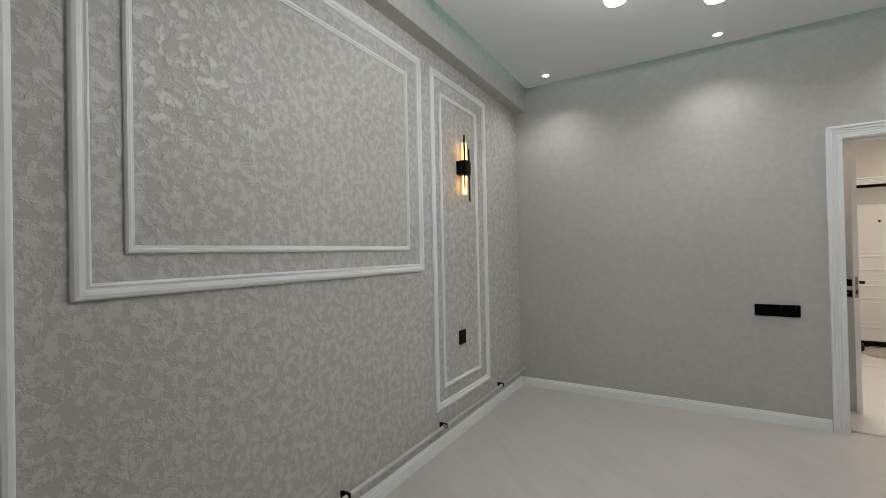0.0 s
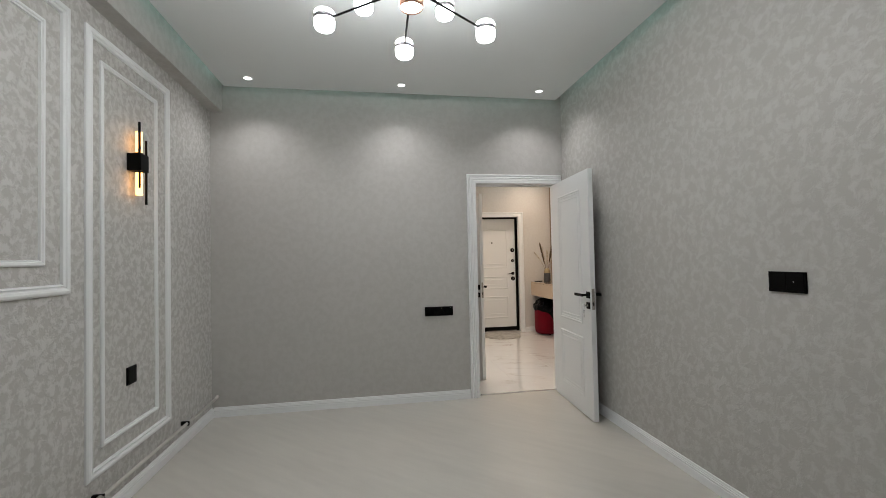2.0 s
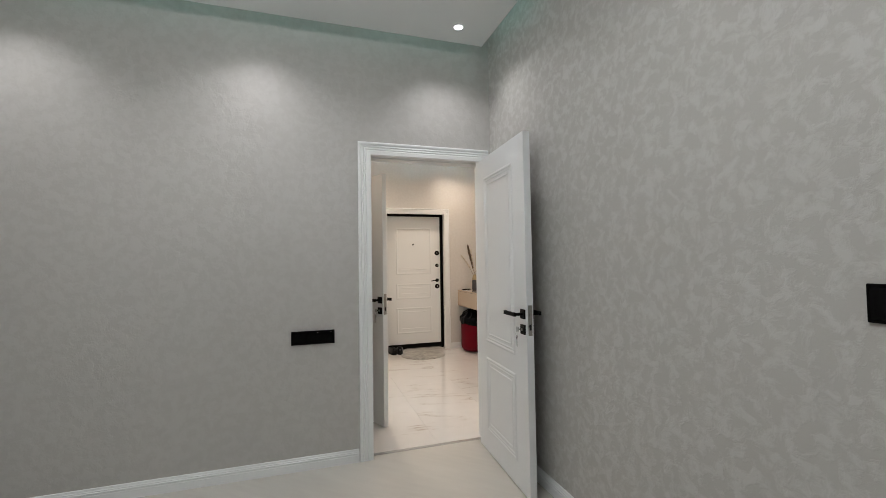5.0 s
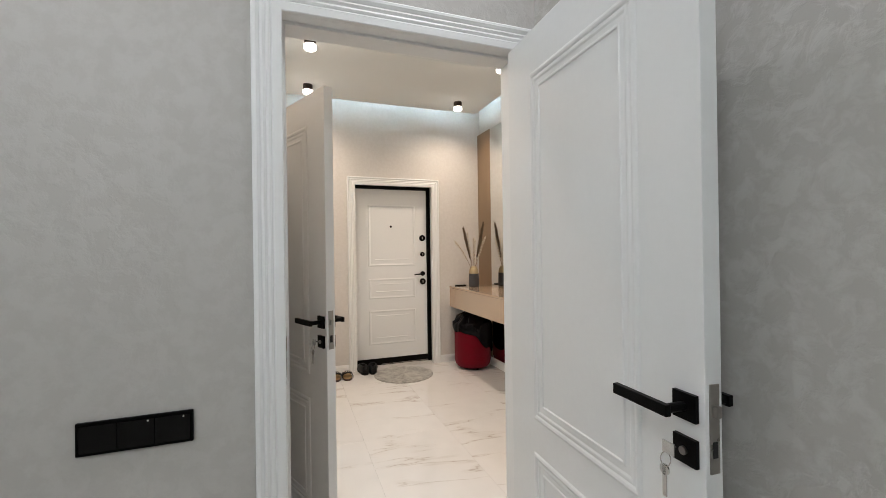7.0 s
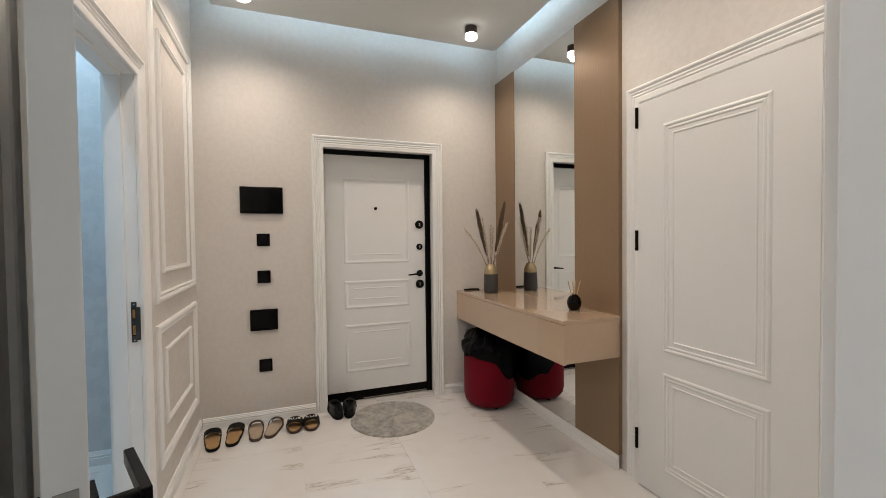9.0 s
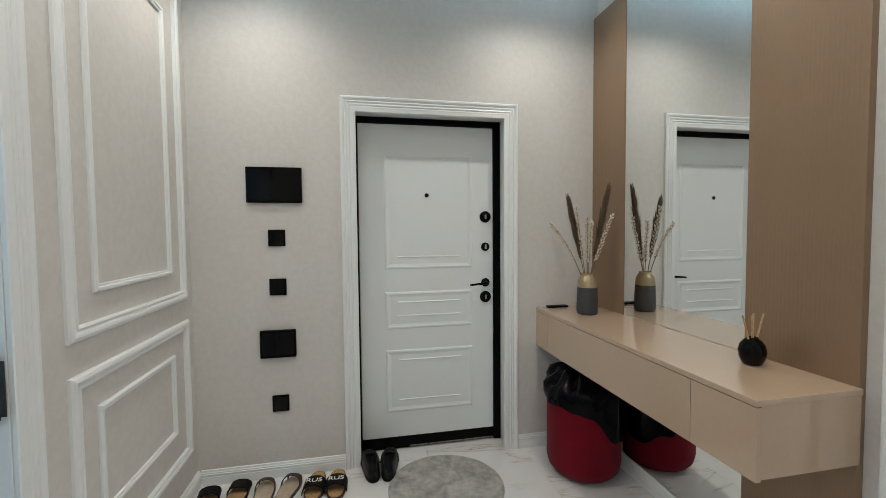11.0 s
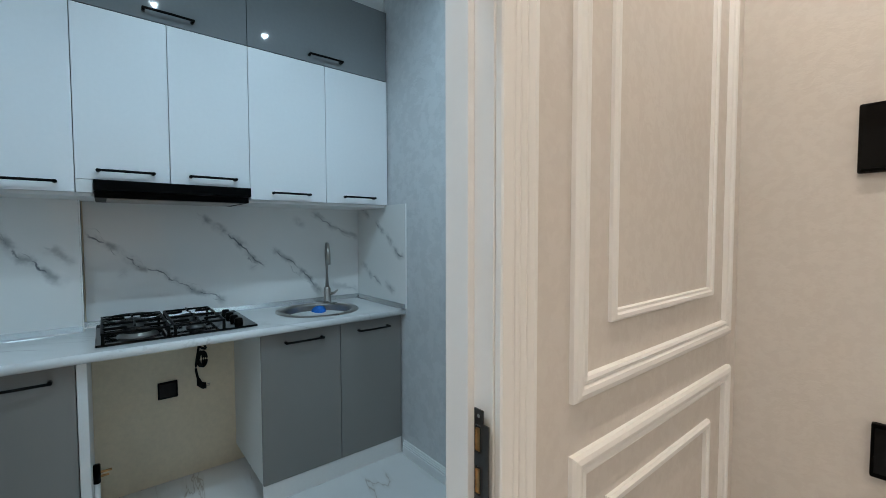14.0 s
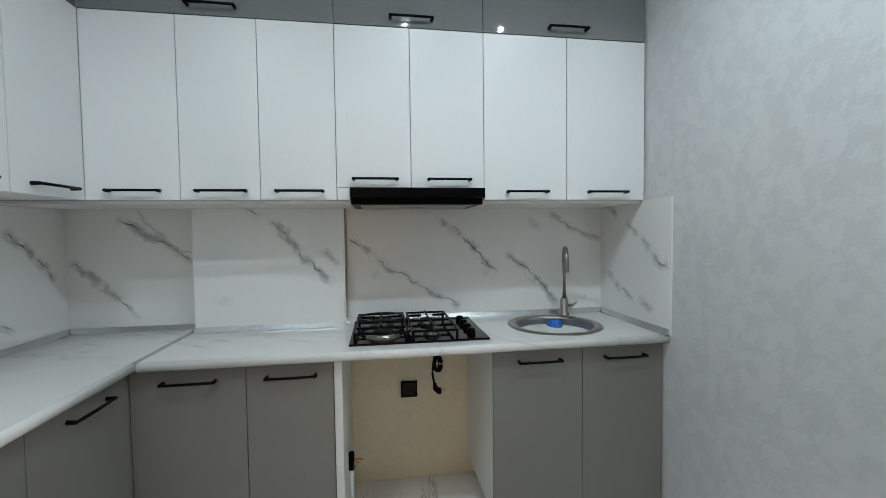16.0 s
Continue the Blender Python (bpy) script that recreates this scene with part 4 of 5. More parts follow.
# kitchen strike plate
st = thing("strike_plate", "steel and brass strike plate on the kitchen door lining", "strike plate")
SF = DOOR_K[1] - 0.026
part("plate", box(0.866, 0.886, SF - 0.0025, SF, 0.90, 1.07, 0.0006), M_BRONZESTEEL, st, "dark bronzed steel plate")
part("lip", box(0.886, 0.899, SF - 0.0025, SF, 0.908, 1.048, 0.0008), M_BRONZESTEEL, st, "dark bronzed steel lip")
# each opening is a dark block coloured as its inner shade
for z0, z1 in ((0.928, 0.976), (0.998, 1.044)):
    hollow = part("keeper", box(0.870, 0.882, SF - 0.0032, SF - 0.0024, z0, z1, 0.003), M_DARK, st, "dark block for the shade in a latch opening")
    part("rim", box(0.872, 0.8815, SF - 0.0037, SF - 0.0031, z0 + 0.004, z1 - 0.004, 0.0025), M_BRASS, hollow, "brass keeper")
for z in (0.909, 1.060):
    part("screw", tube((0.877, SF - 0.0025, z), (0.877, SF - 0.0038, z), 0.0035, n=10), M_CHROME, st, "steel screw head")

# bedroom strike plate
JF = DOOR_B[0] + 0.010
sb = thing("strike_plate", "dark steel strike plate on the bedroom door lining", "strike plate")
part("plate", box(JF, JF + 0.0025, BY1 + 0.014, BY1 + 0.034, 0.90, 1.07, 0.0006), M_BRONZESTEEL, sb)
part("lip", box(JF, JF + 0.0025, BY1 + 0.002, BY1 + 0.014, 0.908, 1.048, 0.0008), M_BRONZESTEEL, sb, "dark bronzed steel lip")
# openings again as dark blocks in place of shaded hollows
for z0, z1 in ((0.928, 0.976), (0.998, 1.044)):
    hollow = part("keeper", box(JF + 0.0024, JF + 0.0032, BY1 + 0.018, BY1 + 0.030, z0, z1, 0.0003), M_DARK, sb, "dark block for the shade in a latch opening")
    part("rim", box(JF + 0.0031, JF + 0.0037, BY1 + 0.0185, BY1 + 0.028, z0 + 0.004, z1 - 0.004, 0.0002), M_BRASS, hollow, "brass keeper")

rug = thing("round_rug", "round grey short-pile mat before the entrance door", "rug", at=Matrix.Translation((2.195, 7.59, 0)))
bm = lathe([(0, 0.012), (0.15, 0.0125), (0.24, 0.012), (0.297, 0.010), (0.307, 0.004), (0.307, 0.0)], 72)
for v in bm.verts:
    v.co.z += 0.002 * noise.noise(v.co * 14) if v.co.z > 0.005 else 0
part("carpet", bm, M_RUG, rug, smooth=True)

bn = thing("waste_bin", "dark red drum bin lined with a black bag, under the console", "bin", at=Matrix.Translation((2.985, 7.58, 0)))
for a in (30, 150, 270):
    part("foot", tube((0.12 * math.cos(radians(a)), 0.12 * math.sin(radians(a)), 0), (0.12 * math.cos(radians(a)), 0.12 * math.sin(radians(a)), 0.014), 0.016), M_BLACK, bn, "black foot")
part("body", lathe([(0, 0.012), (0.135, 0.012), (0.168, 0.022), (0.19, 0.048), (0.20, 0.09), (0.20, 0.47), (0.197, 0.49), (0.19, 0.495), (0.185, 0.46)], 56), M_RED, bn, smooth=True)

# ---------------------------------------------------------------- hall: small things
def crumpled_bag():
    bm = lathe([(0.212, 0.41), (0.217, 0.44), (0.216, 0.48), (0.207, 0.507), (0.185, 0.525), (0.16, 0.55), (0.125, 0.575), (0.08, 0.59), (0.03, 0.60), (0, 0.60)], 64)
    for v in bm.verts:
        a, r = math.atan2(v.co.y, v.co.x), math.hypot(v.co.x, v.co.y)
        fold = 0.5 * math.sin(9 * a + 14 * v.co.z) + 0.35 * math.sin(17 * a - 20 * v.co.z) + 0.9 * noise.noise(v.co * 9)
        k = 1 + 0.035 * fold if v.co.z < 0.50 else 1 + 0.12 * fold
        v.co.x, v.co.y = v.co.x * k, v.co.y * k
        if r > 0.2 and v.co.z < 0.46:
            v.co.z += 0.04 * noise.noise(Vector((math.cos(a) * 2, math.sin(a) * 2, 0))) - 0.15 * max(0, math.cos(a + 0.95)) ** 2 - 0.13 * max(0, math.cos(a)) ** 2
        elif v.co.z > 0.52:
            v.co.z += 0.025 * fold
        v.co.z = min(v.co.z, 0.625)
    return bm


bag = part("bag", crumpled_bag(), M_BAG, bn, "crumpled black bin bag", True)

VX, VY, VZ = 3.035, 7.63, 0.878
va = thing("flower_vase", "charcoal and gold bottle vase with dried plumes and bud branches", "vase", at=Matrix.Translation((VX, VY, VZ)) @ Matrix.Diagonal((0.86, 0.86, 0.93, 1)))
part("body", lathe([(0, 0), (0.060, 0.0), (0.067, 0.010), (0.069, 0.03), (0.064, 0.165)], 40), M_VASEDARK, va, "charcoal lower body", True)
part("neck", lathe([(0.064, 0.165), (0.0605, 0.20), (0.053, 0.222), (0.043, 0.234), (0.040, 0.243), (0.042, 0.250), (0.037, 0.250), (0.035, 0.22)], 40), M_VASEGOLD, va, "gold upper body", True)


def bent(a, b, sag, n=14):
    a, b = Vector(a), Vector(b)
    return [a.lerp(b, i / n) + Vector((0, 0, sag * math.sin(math.pi * i / n))) + 0.004 * Vector((noise.noise(Vector((i * 0.4, sag * 50, 1))), noise.noise(Vector((i * 0.4, 7, sag * 30))), 0)) for i in range(n + 1)]


def plume(tip, seed):
    rnd = random.Random(seed)
    axis = bent((0.006 * rnd.uniform(-1, 1), 0.0, 0.16), tip, 0.01, 20)
    st = part("plume_stem", pipe_mesh(axis, 0.0022, 6), M_STEM, va)
    bm = bmesh.new()
    for k in range(900):
        t = rnd.uniform(0.30, 1.0)
        i = min(19, int(t * 20))
        p = axis[i].lerp(axis[i + 1], t * 20 - i)
        d = (axis[i + 1] - axis[i]).normalized()
        side = Vector((rnd.gauss(0, 1), rnd.gauss(0, 1), rnd.gauss(0, 0.3)))
        side = (side - d * side.dot(d)).normalized()
        ln = rnd.uniform(0.035, 0.075)
        w = 0.42 * math.sin(math.pi * min(1, (t - 0.26) / 0.78)) ** 0.7
        q = p + d * ln + side * ln * w
        mid = p.lerp(q, 0.5) + side * 0.006
        h = d.cross(side) * 0.0017
        a, b, c = bm.verts.new(p - h), bm.verts.new(p + h), bm.verts.new(q)
        m1, m2 = bm.verts.new(mid + h), bm.verts.new(mid - h)
        bm.faces.new((a, b, m1, m2))
        bm.faces.new((m2, m1, c))
    part("plume", bm, M_STRAW, st, "feathery brown dried plume")


def bud_branch(tip, seed, sag=0.012):
    rnd = random.Random(seed)
    axis = bent((0.008 * rnd.uniform(-1, 1), 0.004, 0.16), tip, sag, 20)
    st = part("branch", pipe_mesh(axis, [0.0030 - 0.00008 * i for i in range(21)], 6), M_STEM, va)
    bm = bmesh.new()
    for k in range(40):
        t = 0.34 + 0.66 * k / 39
        i = min(19, int(t * 20))
        p = axis[i].lerp(axis[i + 1], t * 20 - i)
        d = (axis[i + 1] - axis[i]).normalized()
        side = d.cross(Vector((math.cos(k * 2.4), math.sin(k * 2.4), 0.2))).normalized()
        q = (d * 0.8 + side * 0.6).to_track_quat("Z", "Y").to_matrix().to_4x4()
        s = rnd.uniform(1.35, 1.95)
        lathe([(0, 0), (0.0034 * s, 0.003 * s), (0.0036 * s, 0.007 * s), (0, 0.013 * s)], 6, bm, Matrix.Translation(p + side * 0.0025) @ q)
    part("bud_spray", bm, M_BUD, st, "pale furry buds along the twig", True)


plume((-0.125, 0.02, 0.683), 1)
plume((0.125, -0.03, 0.745), 2)
bud_branch((-0.242, 0.03, 0.548), 3, 0.045)
bud_branch((-0.095, -0.02, 0.65), 4)
bud_branch((0.022, 0.04, 0.589), 5)
bud_branch((0.010, -0.03, 0.56), 6)
bud_branch((0.147, -0.05, 0.603), 7)

df = thing("reed_diffuser", "glossy black egg-shaped scent bottle with wooden reeds", "diffuser", at=Matrix.Translation((3.115, 6.685, 0.878)) @ Matrix.Scale(0.86, 4))
part("bottle", lathe([(0, 0), (0.030, 0.0), (0.036, 0.004), (0.047, 0.03), (0.050, 0.055), (0.044, 0.082), (0.031, 0.100), (0.021, 0.106), (0.019, 0.112), (0.015, 0.112), (0.014, 0.09)], 40), M_GLOSSBLACK, df, smooth=True)
for a, r in ((5, 0.058), (40, 0.036), (180, 0.052), (215, 0.03)):
    part("reed", tube((0.006 * math.cos(radians(a + 180)), 0.006 * math.sin(radians(a + 180)), 0.02), (r * math.cos(radians(a)), r * math.sin(radians(a)), 0.205), 0.0036, n=8), M_REED, df, "pale wooden reed")
ty = thing("phone_tray", "flat black tray on the console against the wall", "tray")
part("plate", box(2.90, 3.03, 7.835, 7.878, 0.8782, 0.889, 0.003), M_BLACK, ty)


def sole_outline(length, width, n=40, toe=1.0):
    pts = []
    for i in range(n):
        a = 2 * math.pi * i / n
        c, s = math.cos(a), math.sin(a)
        y = length / 2 * s
        w = width / 2 * (1 - 0.13 * math.exp(-((s + 0.15) / 0.4) ** 2) - (0.06 if s < -0.2 else 0))
        pts.append((w * (abs(c) ** 0.75) * (1 if c > 0 else -1), y))
    return pts


def slab_from(pts, z0, z1, bm=None, lip=0.003):
    bm = bm or bmesh.new()
    k = [(0.97, z0), (1.0, z0 + lip), (1.0, z1 - lip), (0.97, z1)]
    rings = [[bm.verts.new((x * f, y * f, z)) for x, y in pts] for f, z in k]
    n = len(pts)
    for a, b in zip(rings, rings[1:]):
        for i in range(n):
            bm.faces.new((a[i], a[(i + 1) % n], b[(i + 1) % n], b[i]))
    bm.faces.new(list(reversed(rings[0])))
    bm.faces.new(rings[-1])
    return bm


def arch(y0, y1, width, height, t, bm=None, n=14, skew=0.0):
    """A bent strap over the foot."""
    bm = bm or bmesh.new()
    rows = []
    for i in range(n + 1):
        a = math.pi * i / n
        c, s = -math.cos(a), math.sin(a) ** 0.7
        rows.append([bm.verts.new((c * (width / 2 + d), y + skew * s, 0.018 + (height + d) * s)) for y, d in ((y0, 0), (y1, 0), (y1, t), (y0, t))])
    for a, b in zip(rows, rows[1:]):
        for k in range(4):
            bm.faces.new((a[k], a[(k + 1) % 4], b[(k + 1) % 4], b[k]))
    bm.faces.new(rows[0])
    bm.faces.new(list(reversed(rows[-1])))
    return bm


def lettering(text, size, parent, at, mat):
    cu = bpy.data.curves.new("letters", "FONT")
    cu.body, cu.size, cu.align_x, cu.align_y, cu.extrude = text, size, "CENTER", "CENTER", 0.0006
    tmp = bpy.data.objects.new("letters_source", cu)
    scene.collection.objects.link(tmp)
    bpy.context.view_layer.update()
    me = bpy.data.meshes.new_from_object(tmp)
    bpy.data.objects.remove(tmp)
    me.materials.clear()
    me.materials.append(mat)
    ob = new("lettering", me)
    ob.parent = parent
    ob.matrix_local = at
    return ob


def slide(at, label, kind):
    """A slipper that points its toe along +y."""
    d = thing("slipper", label, "slipper", "slippers by the baseboard", at)
    pts = sole_outline(0.27, 0.108)
    part("sole", slab_from(pts, 0.0, 0.018), M_RUBBER if kind == "black" else M_LEATHERBROWN, d)
    inner = [(x * 0.88, y * 0.93) for x, y in pts]
    part("footbed", slab_from(inner, 0.017, 0.0215, lip=0.001), M_INSOLE if kind == "brown" else M_WOVEN, d, "beige insole" if kind == "brown" else "woven straw footbed")
    if kind == "letters":
        s = part("strap", arch(-0.005, 0.085, 0.106, 0.046, 0.004), M_RUBBER, d, "black strap with white letters")
        lettering("RUS", 0.047, s, pose(0, 0.04, 0.0693, 0, 0, 180), M_PRINT)
    elif kind == "black":
        s = part("strap", arch(0.045, 0.118, 0.098, 0.034, 0.004), M_RUBBER, d, "black toe strap with pale print")
        for i in range(4):
            part("print", box(-0.024 + 0.0125 * i, -0.016 + 0.0125 * i, 0.080, 0.094, 0.0518, 0.0528, 0.0002), M_PRINT, s, "unreadable pale print")
    else:
        part("strap", arch(0.028, 0.05, 0.094, 0.040, 0.004, skew=0.03), M_LEATHERBROWN, d, "brown leather strap")
        part("toe_strap", arch(0.088, 0.102, 0.07, 0.026, 0.004), M_LEATHERBROWN, d, "brown leather toe strap")
    return d


L1, L2, L3 = "black slipper with a woven straw footbed beside the baseboard", "brown leather slipper with a beige insole beside the baseboard", "black slide slipper with white letters on its strap"
slide(pose(1.005, 7.655, 0, 0, 0, 8), L1, "black")
slide(pose(1.128, 7.685, 0, 0, 0, -2), L1, "black")
slide(pose(1.262, 7.70, 0, 0, 0, 2), L2, "brown")
slide(pose(1.376, 7.712, 0, 0, 0, -14), L2, "brown")
slide(pose(1.515, 7.725, 0, 0, 0, 176), L3, "letters")
slide(pose(1.625, 7.72, 0, 0, 0, 178), L3, "letters")


def shoe(at, label):
    d = thing("shoe", label, "shoe", "black shoes by the door", at @ Matrix.Scale(1.14, 4))
    pts = sole_outline(0.275, 0.092)
    part("sole", slab_from(pts, 0.0, 0.022), M_RUBBER, d)
    bm = bmesh.new()
    rings, n = [], 22
    for k in range(15):
        t = k / 14
        y = -0.128 + 0.256 * t
        w = 0.041 * (math.sin(math.pi * min(max(t * 0.94 + 0.05, 0), 1)) ** 0.38)
        h = 0.075 - 0.02 * t if t < 0.5 else 0.065 - 0.055 * ((t - 0.5) / 0.5) ** 1.4
        row = []
        for i in range(n + 1):
            a = math.pi * i / n
            x, z = -math.cos(a) * w, 0.02 + h * math.sin(a) ** 0.6
            if t < 0.55 and abs(x) < w * 0.62:
                z = min(z, 0.045 + 0.02 * abs(x) / w)
            row.append(bm.verts.new((x, y, z)))
        rings.append(row)
    for a, b in zip(rings, rings[1:]):
        for i in range(n):
            bm.faces.new((a[i], a[i + 1], b[i + 1], b[i]))
    bm.faces.new(rings[0])
    bm.faces.new(list(reversed(rings[-1])))
    part("upper", bm, M_SHOE, d, "black leather upper", True)
    part("strap", arch(0.0, 0.03, 0.086, 0.052, 0.004), M_SHOE, d, "black cross strap")


M_SHOE = material("black_leather", (0.006, 0.006, 0.007), 0.38, var=0.2, scale=30, bump=0.25, grain=120, spec=0.25)
shoe(pose(1.805, 7.855, 0, 0, 0, 6), "black leather shoe on the tiles before the entrance door")
shoe(pose(1.915, 7.85, 0, 0, 0, -8), "black leather shoe on the tiles before the entrance door")

# ---------------------------------------------------------------- kitchen
CF, UF = -0.75, -0.90            # base fronts, wall-unit fronts


def bar_handle(length, parent, at, rot=None):
    """A slim black bar pull on two feet, along local y, standing out along +x."""
    m = at
    bm = pipe_mesh([(0.028, -length / 2, 0), (0.031, 0, 0), (0.028, length / 2, 0)], 0.0055, 10)
    for s in (-1, 1):
        tube((0, s * (length / 2 - 0.006), 0), (0.029, s * (length / 2 - 0.004), 0), 0.008, 0.0065, bm=bm, n=10)
    bmesh.ops.transform(bm, matrix=m, verts=bm.verts)
    return part("handle", bm, M_BLACKMETAL, parent, "black bar handle", True)


def unit(name, label, y0, y1, z0, z1, xb, xf, doors, mat, handle_z, hl=0.2, turn=None, body=M_CARCASS, group=""):
    """A cabinet that faces +x: carcass and one door between each pair of y values, each with its handle."""
    u = thing(name, label, "cabinet", group, turn)
    part("body", box(xb, xf - 0.02, y0 + 0.001, y1 - 0.001, z0, z1, 0.001), body, u)
    for a, b in zip(doors, doors[1:]):
        dr = part("door", box(xf - 0.018, xf, a + 0.0015, b - 0.0015, z0, z1, 0.0012), mat, u)
        if handle_z is not None:
            bar_handle(hl, dr, Matrix.Translation((xf, (a + b) / 2 + 0.005, handle_z)))
    return u


G1, G2, G3 = "white wall units", "grey upper wall units", "grey base units"
for a, b, c in ((5.149, None, 5.506), (5.506, 5.823, 6.141), (6.806, 7.211, 7.614)):
    unit("wall_cabinet", "white wall cabinet with black bar handles", a, c, 1.52, 2.279, KX0 + 0.001, UF, [v for v in (a, b, c) if v], M_CABWHITE, 1.558, 0.2, group=G1)
unit("wall_cabinet", "white wall cabinet above the cooker hood", 6.141, 6.806, 1.575, 2.279, KX0 + 0.001, UF, [6.141, 6.468, 6.806], M_CABWHITE, 1.612, 0.2, group=G1)
for a, c in ((5.149, 6.141), (6.141, 6.806), (6.806, 7.614)):
    unit("upper_cabinet", "glossy grey flap cabinet near the ceiling", a, c, 2.283, 2.70, KX0 + 0.001, UF, [a, c], M_CABGLOSS, 2.32, 0.195, group=G2)
setting("trim_filler", box(KX0, UF - 0.03, 5.15, 7.615, 2.702, CEIL_K), M_CARCASS, "white filler board over the upper cabinets", "filler")
# the return run along the south wall faces +y
SOUTH = pose(0, 5.15, 0, 0, 0, 90)
for k, (a, b) in enumerate(((0.555, 0.90), (0.2, 0.555), (-0.155, 0.2))):
    unit("wall_cabinet", "white wall cabinet with a black bar handle", a, b, 1.52, 2.279, -0.345, 0.0, [a, b], M_CABWHITE, 1.558, 0.2, SOUTH, group=G1)
unit("upper_cabinet", "glossy grey flap cabinet near the ceiling", -0.155, 0.90, 2.283, 2.70, -0.345, 0.0, [-0.155, 0.90], M_CABGLOSS, 2.32, 0.195, SOUTH, group=G2)
unit("wall_cabinet", "white corner wall cabinet without a door", 4.803, 5.148, 1.52, 2.279, KX0 + 0.001, -0.92, [], M_CABWHITE, None, group=G1)
setting("trim_underside", box(KX0, UF - 0.022, 4.81, 7.61, 1.505, 1.519), M_CARCASS, "white underside board of the wall cabinets", "board")

for a, b, c, lab in ((5.362, 5.785, 6.126, "grey base cabinet with black bar handles"), (6.80, 7.215, 7.612, "grey sink base cabinet with black bar handles")):
    u = unit("base_cabinet", lab, a, c, 0.10, 0.853, KX0 + 0.001, CF, [a, b, c], M_CABGREY, 0.80, 0.2, group=G3)
    part("kick_board", box(CF - 0.02, CF - 0.004, a, c, 0.0, 0.098, 0.001), M_CARCASS, u, "white kick board")
    part("leg", tube((KX0 + 0.12, a + 0.06, 0), (KX0 + 0.12, a + 0.06, 0.10), 0.016), M_BLACK, u, "black adjustable leg")
    part("leg", tube((CF - 0.09, a + 0.04, 0), (CF - 0.09, a + 0.04, 0.10), 0.016), M_BLACK, u, "black adjustable leg")
pe = thing("end_panel", "white end panel beside the empty oven bay", "panel")
part("board", box(KX0 + 0.002, CF + 0.001, 6.128, 6.16, 0.02, 0.853, 0.002), M_CARCASS, pe)
for k, (a, b) in enumerate(((0.28, 0.766), (-0.2, 0.28))):
    u = unit("base_cabinet", "grey base cabinet with a black bar handle", a, b, 0.10, 0.853, -0.555, 0.0, [a, b], M_CABGREY, 0.80, 0.2, pose(0, 5.36, 0, 0, 0, 90), group=G3)
    part("kick_board", box(-0.02, -0.004, a, b, 0.0, 0.098, 0.001), M_CARCASS, u, "white kick board")

# worktop: two lengths, joined in the corner by a strip
wt = thing("worktop", "white marbled worktop over the hob and sink run", "worktop")
SX, SY, SR = -1.02, 7.20, 0.225
bm = bmesh.new()
NS = 48
hole = [(SX + (SR - 0.02) * math.cos(2 * math.pi * i / NS), SY + (SR - 0.02) * math.sin(2 * math.pi * i / NS)) for i in range(NS)]


def plate_with_hole(bm, x0, x1, y0, y1, pts, z0, z1):
    """A flat plate with a round hole, front edge rounded."""
    cx = sum(p[0] for p in pts) / len(pts)
    cy = sum(p[1] for p in pts) / len(pts)
    n = len(pts)
    rim_out = []
    for px, py in pts:
        dx, dy = px - cx, py - cy
        k = min(((x1 - cx) / dx if dx > 1e-9 else (x0 - cx) / dx if dx < -1e-9 else 1e9), ((y1 - cy) / dy if dy > 1e-9 else (y0 - cy) / dy if dy < -1e-9 else 1e9))
        rim_out.append((round(cx + dx * k, 6), round(cy + dy * k, 6)))
    for z, flip in ((z1, False), (z0, True)):
        a = [bm.verts.new((*p, z)) for p in pts]
        b = [bm.verts.new((*p, z)) for p in rim_out]
        for i in range(n):
            j = (i + 1) % n
            q = (a[i], b[i], b[j], a[j])
            bm.faces.new(q if not flip else tuple(reversed(q)))
            p, r = rim_out[i], rim_out[j]
            if abs(p[0] - r[0]) > 1e-6 and abs(p[1] - r[1]) > 1e-6:
                c = bm.verts.new((p[0] if p[0] in (x0, x1) else r[0], p[1] if p[1] in (y0, y1) else r[1], z))
                bm.faces.new((b[i], c, b[j]))
        if z == z1:
            at, bt = a, b
        else:
            for i in range(n):
                j = (i + 1) % n
                bm.faces.new((at[i], at[j], a[j], a[i]))
    return rim_out


plate_with_hole(bm, -1.298, -0.722, 5.412, KY1 - 0.002, hole, 0.856, 0.893)
part("top", bm, M_WORKTOP, wt)
nose = [(0, 0), (0.008, 0.002), (0.0145, 0.009), (0.0165, 0.0185), (0.0145, 0.028), (0.008, 0.035), (0, 0.037)]
part("front_edge", sweep([(5.412, 0), (KY1 - 0.002, 0)], [(h, n) for n, h in nose], False, lambda u, v, n: Vector((-0.722 + n, u, 0.856 + v))), M_WORKTOP, wt, "rounded marbled front edge", True)
wt2 = thing("worktop", "white marbled worktop of the corner return", "worktop")
part("top", box(-1.298, 0.22, KY0 + 0.002, 5.388, 0.856, 0.893, 0.0005), M_WORKTOP, wt2)
part("front_edge", sweep([(-0.722, 0), (0.22, 0)], [(h, n) for n, h in nose], False, lambda u, v, n: Vector((u, 5.388 + n, 0.856 + v))), M_WORKTOP, wt2, "rounded marbled front edge", True)
part("joint_strip", box(-1.25, -0.722, 5.3885, 5.4115, 0.856, 0.8942, 0.0005), M_ALU, wt2, "aluminium joint strip")

